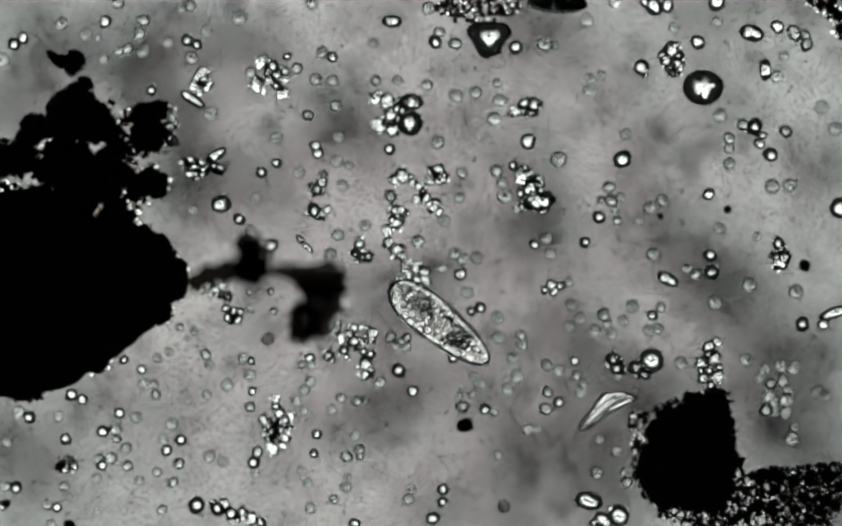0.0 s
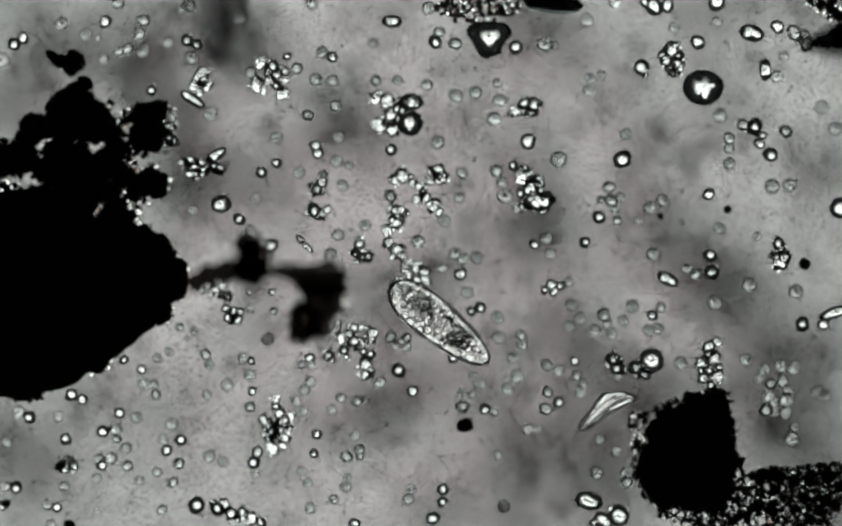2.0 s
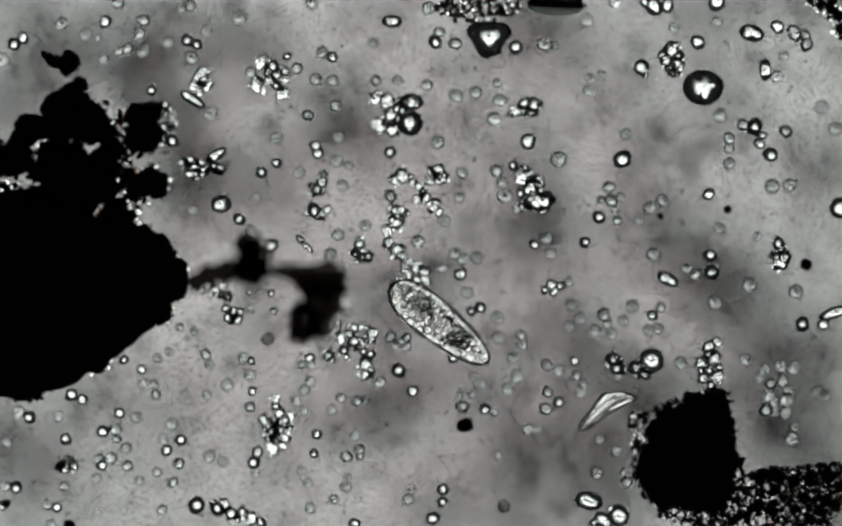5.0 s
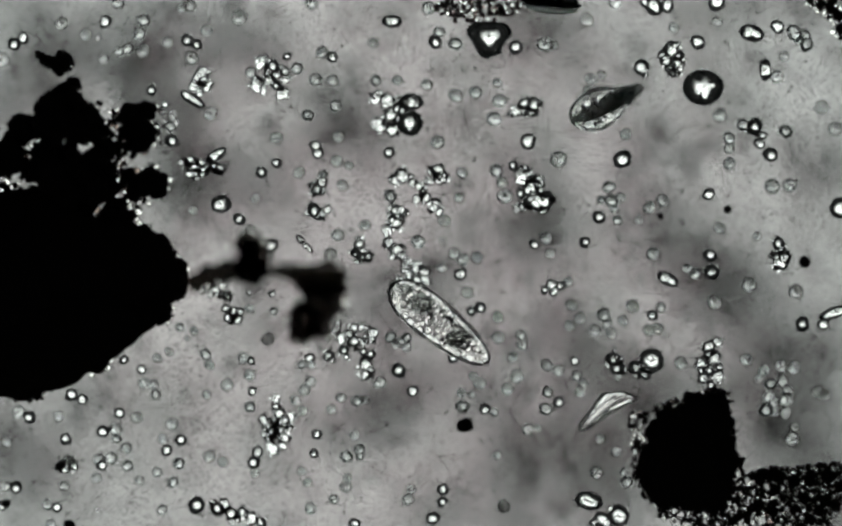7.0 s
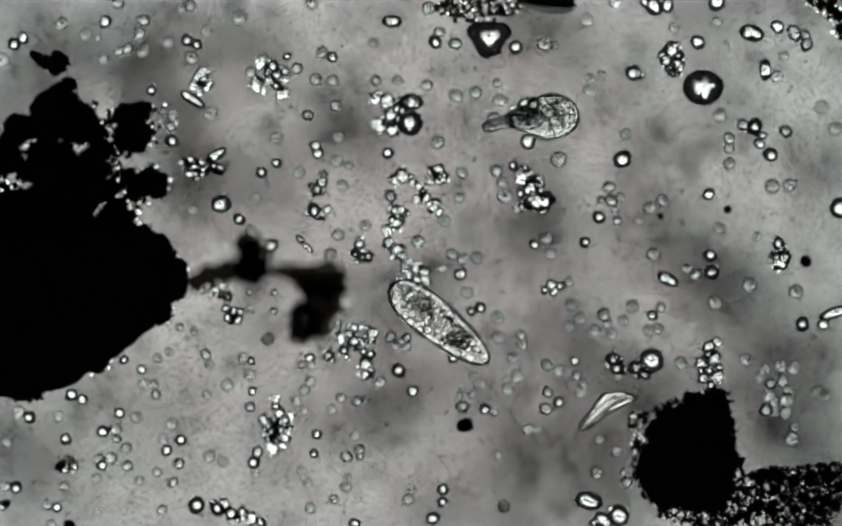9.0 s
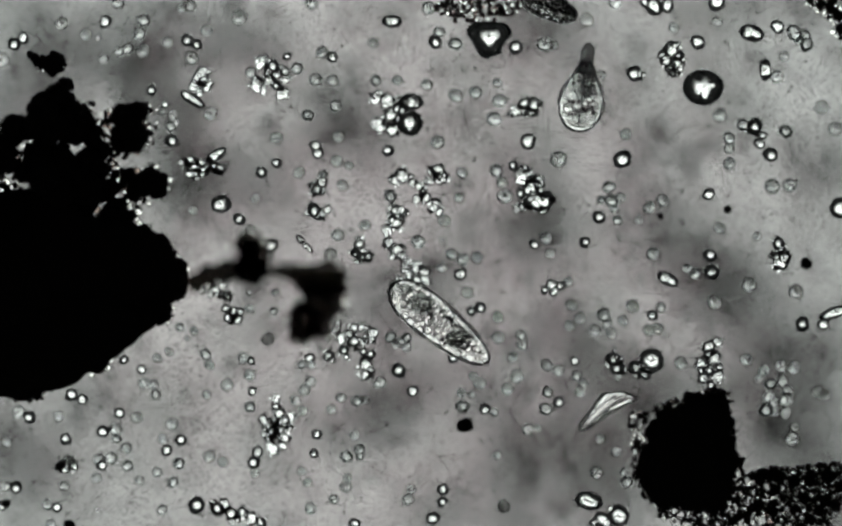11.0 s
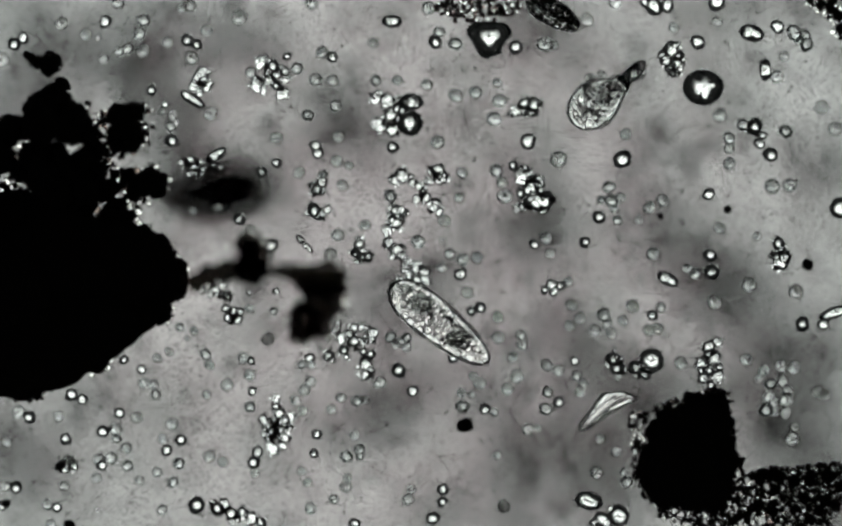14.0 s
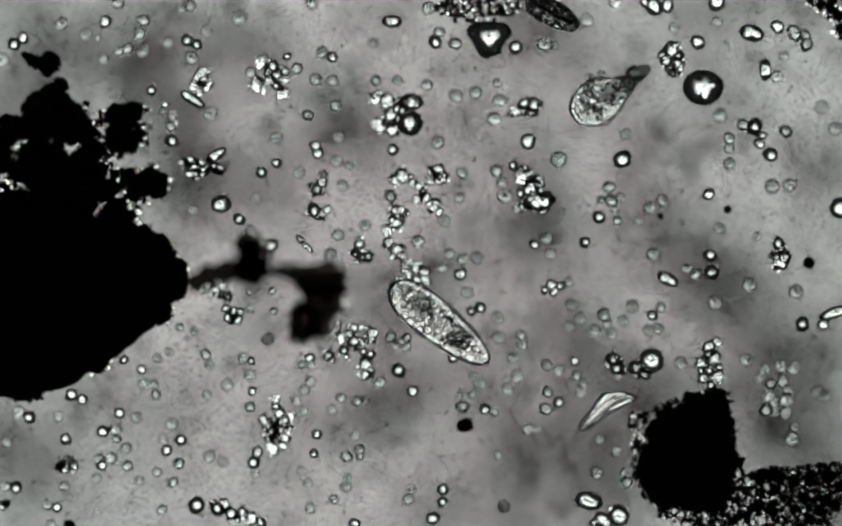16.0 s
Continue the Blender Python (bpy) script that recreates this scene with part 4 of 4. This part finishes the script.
def edge_ciliate():
    top = tagged(new("ciliate"), "dark elongated ciliate with shining granules at the field's rim", "ciliate")

    def outline(u):
        return 0.0225 * max(0.0, 1 - abs(2 * u - 1) ** 2.8) ** 0.5 * (1.08 - 0.2 * u) + 0.0004
    part("pellicle", spindle(outline, 0.108, 30, 24), MURKY, top, "dark grey pellicle")
    part("pellicle_rim", edge_rim(outline, 0.108, 0.004), OUTLINE, top, "thick dark outline")
    filling(top, lambda u: outline(u), 0.108, 70, 130, (0.0028, 0.005), (0.04, 0.96), food_r=(0.003, 0.0062))
    # added sheet that turns the body black while it lies rolled over
    bm = ball(4, 0.12, 2.0, 6.0)
    for v in bm.verts:
        v.co = Vector((math.copysign(abs(v.co.x) ** 0.75, v.co.x) * 0.051, v.co.y * 0.0012 + 0.0015 * math.sin(v.co.x * 4), math.copysign(abs(v.co.z) ** 0.7, v.co.z) * 0.020))
    part("darkening_sheet", bm, SHEET_TINT, top, "added thin upright sheet that blackens the body when rolled")
    return top


def swimmer(length, wide, label, mat=None):
    top = tagged(new("swimming_ciliate"), label, "ciliate")

    def outline(u):
        return wide * math.sin(math.pi * (0.03 + 0.94 * u ** 1.4)) ** 0.62 + 0.003 * (1 - u)
    part("body", spindle(outline, length, 30, 20), mat or SWIMMER, top)
    tagged(part("cilia", fringe(outline, length, 120, 0.012, int(length * 1000)), SWIMMER, top, "fine hairs"), kind="stuff")
    return top


curved_spindle(1122, 760)
resting_ciliate()
snouted, snout = snouted_ciliate()
edger = edge_ciliate()
first_swimmer = swimmer(0.245, 0.052, "dark spindle-shaped ciliate swimming out of focus over the clump")
second_swimmer = swimmer(0.16, 0.030, "dark spindle-shaped ciliate darting out of focus at the field's rim")
broad_swimmer = swimmer(0.50, 0.19, "broad black ciliate darting by far out of focus", SOIL)
third_swimmer = swimmer(0.20, 0.047, "dark spindle-shaped ciliate swimming out of focus across the field")

# ---- dust under the slide: the soft grey smudges ----


def dust(rows, size=0.75, level=-2.3):
    """Dust lying on the window of the stage, far out of focus."""
    for px, py, r in rows:
        r *= size
        ob = new("dust_flake", random.choice(FORMS["speck"]))
        k = (EYE + 1.97) / EYE / 1000
        ob.matrix_basis = at(Vector(((px - 784) * k, (490 - py) * k, level + r * 0.00016)), (r * 0.0012, r * 0.001, r * 0.0002))
        tagged(ob, "dark flake of dust lying on the stage window", "dust", "dust on the stage window")


dust([(1328, 552, 54), (642, 208, 50), (252, 142, 48), (1000, 430, 44), (735, 766, 40), (1075, 602, 40), (640, 200, 62), (665, 250, 40), (1325, 545, 62), (250, 140, 58), (205, 120, 40), (1000, 425, 50), (950, 445, 40), (1050, 430, 36), (730, 762, 52), (1060, 842, 46), (1080, 600, 46),
      (1050, 640, 36), (340, 735, 40), (40, 862, 40), (1530, 300, 52), (870, 295, 40), (1140, 870, 42), (1200, 420, 36), (940, 830, 38), (480, 70, 34), (60, 60, 40), (1420, 600, 44), (560, 240, 32), (360, 380, 38)], size=0.95)
dust([(850, 720, 36), (930, 800, 36), (1270, 420, 42), (1230, 300, 36), (700, 700, 38), (1180, 690, 36), (1000, 60, 38), (1250, 470, 38), (830, 900, 36), (980, 960, 40), (1110, 930, 36), (1340, 440, 34), (1500, 640, 30), (1540, 850, 34), (1450, 930, 30), (460, 330, 30), (300, 200, 50), (120, 60, 44), (60, 190, 40), (1420, 800, 50), (1500, 780, 44), (1540, 960, 44), (1380, 660, 40), (1230, 700, 40), (900, 740, 40), (1000, 790, 40), (250, 150, 58), (370, 160, 40), (350, 250, 44)])
# besides smudges, the flakes from here on are added to dim too bright stretches
dust([(400, 380, 44), (440, 350, 36), (380, 330, 40), (30, 130, 44), (1090, 700, 44), (930, 920, 40), (1440, 700, 40), (1520, 820, 46), (1450, 850, 44), (1400, 500, 40), (320, 230, 48), (300, 300, 46), (330, 345, 44), (345, 285, 38), (1420, 780, 50), (1490, 830, 44), (120, 120, 44), (40, 60, 44), (450, 120, 44), (420, 60, 40), (560, 100, 36)])
dust([(1220, 725, 50), (1190, 835, 46), (1420, 720, 50), (1500, 700, 50), (1395, 815, 44), (1150, 760, 40), (1170, 950, 40), (560, 715, 36), (630, 780, 40), (740, 290, 44), (650, 300, 40), (1080, 560, 44)])


def silt():
    """Fine specks, too many to count, added over the slide to imitate image grain."""
    rnd = random.Random(11)
    unit = np.array([(1, 0, 0), (0, 1, 0), (-1, 0, 0), (0, -1, 0), (0, 0, 1), (0, 0, -1)], float)
    tri = np.array([(0, 1, 4), (1, 2, 4), (2, 3, 4), (3, 0, 4), (1, 0, 5), (2, 1, 5), (3, 2, 5), (0, 3, 5)])
    verts, faces = [], []
    for k in range(120000):
        r = rnd.uniform(0.0008, 0.0018) if k % 400 else rnd.uniform(0.003, 0.0055)
        p = spot(rnd.uniform(-20, 1588), rnd.uniform(-20, 1000), r)
        verts.append(unit * r * np.array([rnd.uniform(0.8, 1.3), 1, 0.5]) + np.array(p))
        faces.append(tri + len(unit) * k)
    me = bpy.data.meshes.new("silt")
    me.from_pydata(np.concatenate(verts).tolist(), [], np.concatenate(faces).tolist())
    me.materials.append(IMAGE_GRAIN)
    me.polygons.foreach_set("use_smooth", [True] * len(me.polygons))
    tagged(new("silt", me), "fine clear specks added over the slide as image grain", "silt", kind="stuff")


silt()


def fine_dust():
    """The rest of the dust on the stage window: flakes that cannot be told apart."""
    rnd = random.Random(23)
    bm = bmesh.new()
    k = (EYE + 1.97) / EYE / 1000
    made = 0
    while made < 200:
        r, x, y = rnd.uniform(0.012, 0.038), rnd.uniform(-60, 1630), rnd.uniform(-60, 1040)
        if ((x < 650 and y > 520) or (x > 1380 and y < 260)) and rnd.random() < 0.65:
            continue
        made += 1
        m = Matrix.LocRotScale(((x - 784) * k, (490 - y) * k, -2.298), Euler((0, 0, rnd.uniform(0, 6))), (r * rnd.uniform(0.8, 1.7), r, 0.005))
        bmesh.ops.create_icosphere(bm, subdivisions=2, radius=1.0, matrix=m)
    tagged(new("fine_dust", mesh_of("fine_dust", bm, SOIL)), "fine dark dust scattered over the stage window", "dust", kind="stuff")


fine_dust()


def slide_dust():
    """Specks of dust under the slide, a little out of focus: a fine mottling."""
    rnd = random.Random(31)
    bm = bmesh.new()
    k = (EYE + 0.533) / EYE / 1000
    for i in range(1000):
        r = rnd.uniform(0.002, 0.006)
        m = Matrix.LocRotScale(((rnd.uniform(-40, 1610) - 784) * k, (490 - rnd.uniform(-40, 1020)) * k, -0.802), Euler((0, 0, rnd.uniform(0, 6))), (r * rnd.uniform(1, 3.5), r, 0.003))
        bmesh.ops.create_icosphere(bm, subdivisions=1, radius=1.0, matrix=m)
    made = 0
    while made < 420:
        x, y = rnd.uniform(-60, 1630), rnd.uniform(-60, 1040)
        if noise.noise(Vector((x / 150, y / 120, 4.2))) + 0.6 * noise.noise(Vector((x / 60, y / 50, 1.1))) < rnd.uniform(-0.25, 0.6):
            continue
        made += 1
        r = rnd.uniform(0.004, 0.010)
        m = Matrix.LocRotScale(((x - 784) * k, (490 - y) * k, -0.804), Euler((0, 0, rnd.uniform(0, 6))), (r * rnd.uniform(1, 2.4), r, 0.003))
        bmesh.ops.create_icosphere(bm, subdivisions=1, radius=1.0, matrix=m)
    tagged(new("slide_dust", mesh_of("slide_dust", bm, SOIL)), "fine dark dust stuck under the glass slide", "dust", kind="stuff")


slide_dust()


# ---- what moves ----
def rows_of(track, lift=0.03):
    """Rows for walk(): seconds, place on the slide in micrometres, height, heading, pitch, roll."""
    out = []
    for t, px, py, *more in track:
        z = more[0] if more else lift
        turn = more[1] if len(more) > 1 else 0
        tip = more[2] if len(more) > 2 else 0
        roll = more[3] if len(more) > 3 else 0
        p = spot(px, py, z)
        out.append((t, pose(p.x, p.y, p.z, roll, -tip, turn)))
    return out


def jitter(ob, track):
    """Small drift of one loose bit: seconds, and the shift in micrometres."""
    home = ob.matrix_basis.copy()
    place, turn, size = home.decompose()
    walk(ob, [(t, Matrix.Translation(place + Vector((dx, -dy, 0)) * 0.001) @ turn.to_matrix().to_4x4()) for t, dx, dy in track])


def motions():
    jitter(LOOSE[(728, 281)], ((0, -2, -3), (3.5, 2, 0), (6.5, -4, 4), (7.5, -1, 2), (9, -5, 4), (11.5, -5, -2), (12.5, -2, -5), (13.5, -1, -7), (14, 4, -7), (16, 4, -2)))
    jitter(LOOSE[(1499, 490)], ((0, 0, 5), (2, 0, 2), (3.5, 5, 3), (6.5, 0, 2), (7, 0, -2), (9, 2, -3), (11.5, 3, 2), (14.5, 6, 3), (16, 8, 0)))
    jitter(LOOSE[(845, 471)], ((0, 3, 1), (4, 3, 1), (7.5, 0, 1), (9, -4, 2), (11.5, -4, 2), (14, -7, 2), (16, -8, 2)))
    jitter(LOOSE[(508, 547)], ((0, -4, -5), (1, -1, -2), (3.5, -1, -5), (4, -4, -2), (7, -1, 0), (8, 0, -5), (9, 3, -2), (11.5, 5, -3), (14.5, 6, -5), (16, -1, -6)))
    # the ragged clump drifts aside
    walk(upper_clump, [(t, Matrix.Translation(spot(130 + dx, 260 + dy))) for t, dx, dy in
                       ((0, 0, 0), (2, -1, 0), (4.2, -4, 1), (5.5, -14, 1), (7, -22, 1), (9, -30, 1), (11, -36, 2), (12.5, -40, 2), (14.5, -44, 2), (16, -46, 2))])
    # dark swimmers
    walk(first_swimmer, rows_of([(0.0, 900, 1190, 0.3, 160), (0.3, 760, 1070, 0.5, 165), (0.5, 640, 990, 0.55, 168), (0.6, 545, 948, 0.5, 172), (0.7, 362, 930, 0.45, 174), (0.8, 285, 918, 0.45, 168), (0.9, 188, 882, 0.5, 152),
                                 (1.0, 90, 812, 0.6, 143), (1.1, -40, 720, 0.26, 140), (1.4, -330, 500, 0.26, 120), (3.0, -420, 100, 0.26, 90), (8.0, -420, -300, 0.26, 40), (13.0, 300, -420, 0.22, -20), (14.8, 620, -160, 0.12, -100),
                                 (15.0, 480, -100, 0.1, -160), (15.1, 385, 0, 0.08, -160), (15.2, 315, 25, 0.08, -148), (15.3, 228, 70, 0.09, -130), (15.4, 140, 112, 0.3, -150), (15.5, 88, 132, 0.36, 160), (15.6, 40, 118, 0.36, 158), (15.7, -20, 105, 0.16, 165), (16.0, -160, 60, 0.16, 165)]))
    walk(second_swimmer, rows_of([(0.0, 1250, -420, 0.4, -60), (1.4, 1290, -140, 0.4, -65), (1.6, 1325, -10, 0.4, -60), (1.7, 1348, 55, 0.4, -55), (1.8, 1402, 85, 0.36, -20), (1.9, 1490, 84, 0.34, 5), (2.0, 1572, 70, 0.34, 10), (2.1, 1680, 50, 0.34, 12),
                                  (3.0, 2000, 0, 0.34, 12), (16.0, 2100, -20, 0.34, 12)]))
    walk(third_swimmer, rows_of([(0.0, 330, -260, 0.7, -70), (1.5, 375, -50, 0.7, -75), (1.7, 395, -20, 1.3, -75), (2.0, 412, 34, 1.45, -72), (2.2, 416, 85, 1.45, -68), (2.4, 460, 145, 1.5, -80), (2.5, 460, 190, 1.6, -112), (2.6, 414, 246, 1.3, -140),
                                 (2.7, 395, 268, 1.4, -165), (2.9, 372, 285, 1.6, 180), (3.0, 352, 288, 1.7, 174), (3.2, 300, 290, 1.4, 165), (3.4, 215, 280, 0.5, 120), (3.5, 215, 250, 0.3, 70), (3.6, 270, 190, 0.2, 48), (3.7, 330, 132, 0.14, 46), (3.8, 300, 135, 0.14, 44), (3.9, 280, 148, 0.2, 40),
                                 (4.0, 250, 165, 0.28, 36), (4.2, 190, 205, 0.28, 30), (4.6, 60, 240, 0.28, 25), (5.1, -160, 300, 0.28, 20), (6.0, -330, 360, 0.28, 15), (13.0, -380, 40, 0.2, 0), (13.4, -230, 60, 0.2, 5), (13.5, -120, 82, 0.2, 10), (13.6, 30, 112, 0.2, 0), (13.7, 70, 170, 0.2, -40), (13.8, 190, 290, 0.2, -40),
                                 (13.9, 308, 355, 0.5, -18), (14.0, 408, 356, 0.75, 6), (14.1, 545, 305, 0.6, 24), (14.2, 645, 278, 0.6, 0), (14.3, 730, 335, 0.7, -45), (14.4, 800, 405, 1.3, -42), (14.5, 898, 512, 1.2, -42), (14.6, 995, 555, 0.5, -18),
                                 (14.7, 1215, 552, 0.34, 5), (14.8, 1285, 545, 0.34, 2), (14.9, 1370, 548, 0.6, -8), (15.0, 1444, 598, 0.85, -50), (15.1, 1545, 715, 0.8, -52), (15.3, 1720, 930, 0.36, -52), (16.0, 1900, 1200, 0.36, -52)]))
    walk(broad_swimmer, rows_of([(0.0, -700, -500, 0.7, -30), (3.3, -620, -380, 0.7, -30), (3.4, -420, -150, 1.9, -5), (3.5, 92, 226, 1.9, -8), (3.6, -420, -200, 1.9, -30), (3.7, -600, -500, 0.75, -90), (16.0, -700, -600, 0.75, -90)]))
    # the ciliate with the snout comes in, turns about and feeds
    walk(snouted, rows_of([(0.0, -260, 1250, 0.3, 25, 0, 88), (5.2, -120, 1130, 0.3, 28, 0, 88), (5.9, 330, 720, 0.28, 40, 0, 88), (6.3, 696, 352, 0.45, 42, 0, 88), (6.4, 812, 228, 0.4, 50, 0, 88), (6.5, 900, 151, 0.30, 32, 0, 88), (6.6, 1042, 103, 0.2, 0, 0, 88), (6.7, 1138, 121, 0.12, -14, 0, 84), (6.8, 1142, 158, 0.06, -30, 40, 58),
                           (6.9, 1118, 197, 0.04, 34, 0, 38), (7.0, 1124, 198, 0.038, 25, 0, 30), (7.1, 1132, 212, 0.036, 12, 0, 21), (7.2, 1142, 216, 0.036, -2, 0, 12), (7.3, 1144, 226, 0.036, -7), (7.4, 1140, 240, 0.036, -22), (7.5, 1132, 252, 0.036, -33), (7.6, 1126, 260, 0.036, -38),
                           (7.7, 1116, 276, 0.036, -48), (7.8, 1106, 285, 0.036, -60), (7.9, 1080, 276, 0.036, -88, 20), (8.0, 1072, 272, 0.036, -97, 20), (8.1, 1056, 278, 0.036, -110), (8.2, 1044, 260, 0.036, -133, 15), (8.3, 1026, 262, 0.036, -141), (8.4, 1026, 259, 0.036, -142),
                           (8.5, 1024, 252, 0.036, -150), (8.6, 1008, 231, 0.036, -161), (8.8, 1008, 223, 0.036, -170), (9.0, 1012, 219, 0.036, -175), (9.2, 1012, 219, 0.036, -175), (9.8, 1020, 215, 0.036, -205), (10.4, 1060, 200, 0.036, -245), (11.0, 1084, 180, 0.036, -278),
                           (11.3, 1088, 176, 0.036, -282), (11.5, 1097, 162, 0.036, -295), (11.7, 1112, 167, 0.036, -310), (11.9, 1114, 165, 0.036, -312), (12.1, 1107, 165, 0.036, -308), (12.3, 1103, 172, 0.036, -310), (12.5, 1092, 194, 0.044, -318, 42),
                           (12.7, 1097, 199, 0.047, -325, 42), (12.9, 1105, 197, 0.047, -328, 42), (13.1, 1107, 196, 0.047, -330, 42), (13.3, 1113, 197, 0.047, -330, 40), (13.5, 1112, 194, 0.046, -326, 36), (13.7, 1112, 192, 0.041, -323, 18), (13.9, 1115, 189, 0.036, -322),
                           (14.1, 1118, 186, 0.036, -322), (14.3, 1120, 184, 0.036, -320), (14.6, 1118, 176, 0.036, -323), (14.9, 1108, 180, 0.036, -322), (15.2, 1120, 174, 0.036, -326), (15.6, 1119, 175, 0.036, -326), (16.0, 1123, 184, 0.036, -329)]))
    walk(snout, [(t, pose(x, 0, 0, 0, more[0] if more else 0, a)) for t, x, a, *more in
                 ((0, 0.052, 0), (6.7, 0.052, 0), (6.8, 0.042, 0), (6.9, 0.030, 6), (7.0, 0.028, 4), (7.1, 0.030, 8), (7.2, 0.040, 6), (7.4, 0.052, -8), (7.6, 0.052, -4), (8.0, 0.050, 10), (8.2, 0.054, 25), (8.4, 0.056, 5), (8.8, 0.060, 12), (9.2, 0.062, 8),
                  (10.5, 0.052, 0), (11.3, 0.044, 2), (11.5, 0.044, 0), (11.7, 0.048, 6), (12.1, 0.052, 10), (12.35, 0.052, 14), (12.5, 0.036, 6, 42), (12.7, 0.052, 4, 42), (12.9, 0.062, 4, 42), (13.3, 0.062, 0, 40), (13.5, 0.060, 4, 36), (13.7, 0.056, 8, 18), (13.9, 0.056, 6),
                  (14.3, 0.056, 4), (14.6, 0.050, 14), (14.9, 0.046, 0), (15.2, 0.050, 18), (15.6, 0.052, 24), (16.0, 0.050, 8))])
    walk(edger, rows_of([(0.0, 1038, 5, 0.03, -4, 0, 48), (1.2, 1036, 6, 0.03, -4, 0, 48), (2.0, 1030, 6, 0.03, -5, 0, 70), (3.5, 1030, 8, 0.03, -3, 0, 84), (4.2, 1036, 9, 0.03, -2, 0, 84), (7.0, 1026, 6, 0.03, -6, 0, 84), (9.0, 1018, 4, 0.03, -8, 0, 84), (9.6, 1018, 6, 0.03, -12, 0, 70), (10.8, 1022, 11, 0.03, -22, 0, 12),
                         (11.3, 1024, 14, 0.03, -25), (12.5, 1030, 24, 0.03, -31), (16.0, 1028, 24, 0.03, -30)]))
    # a grain that the feeding ciliate pushes along
    walk(pushed, [(t, pose(*spot(px, py, 0.016), 0, 0, a)) for t, px, py, a in
                  ((0, 1195, 125, 0), (7.4, 1195, 125, 0), (8.0, 1188, 130, 20), (8.4, 1178, 134, 40), (9.2, 1180, 135, 45), (12.5, 1182, 137, 50), (14.3, 1181, 135, 60), (16, 1180, 136, 60))])


def pushed_grain():
    top = tagged(new("oil_droplet"), "dark-rimmed clear grain nudged about by a ciliate", "droplet", "oil droplets on the slide")
    piece("grain", FORMS["oil"][2], top, at((0, 0, 0), 0.016, 0.3))
    piece("grain", FORMS["crystal"][1], top, at((0.005, -0.011, -0.006), 0.009, 0.3))
    return top


pushed = pushed_grain()
motions()
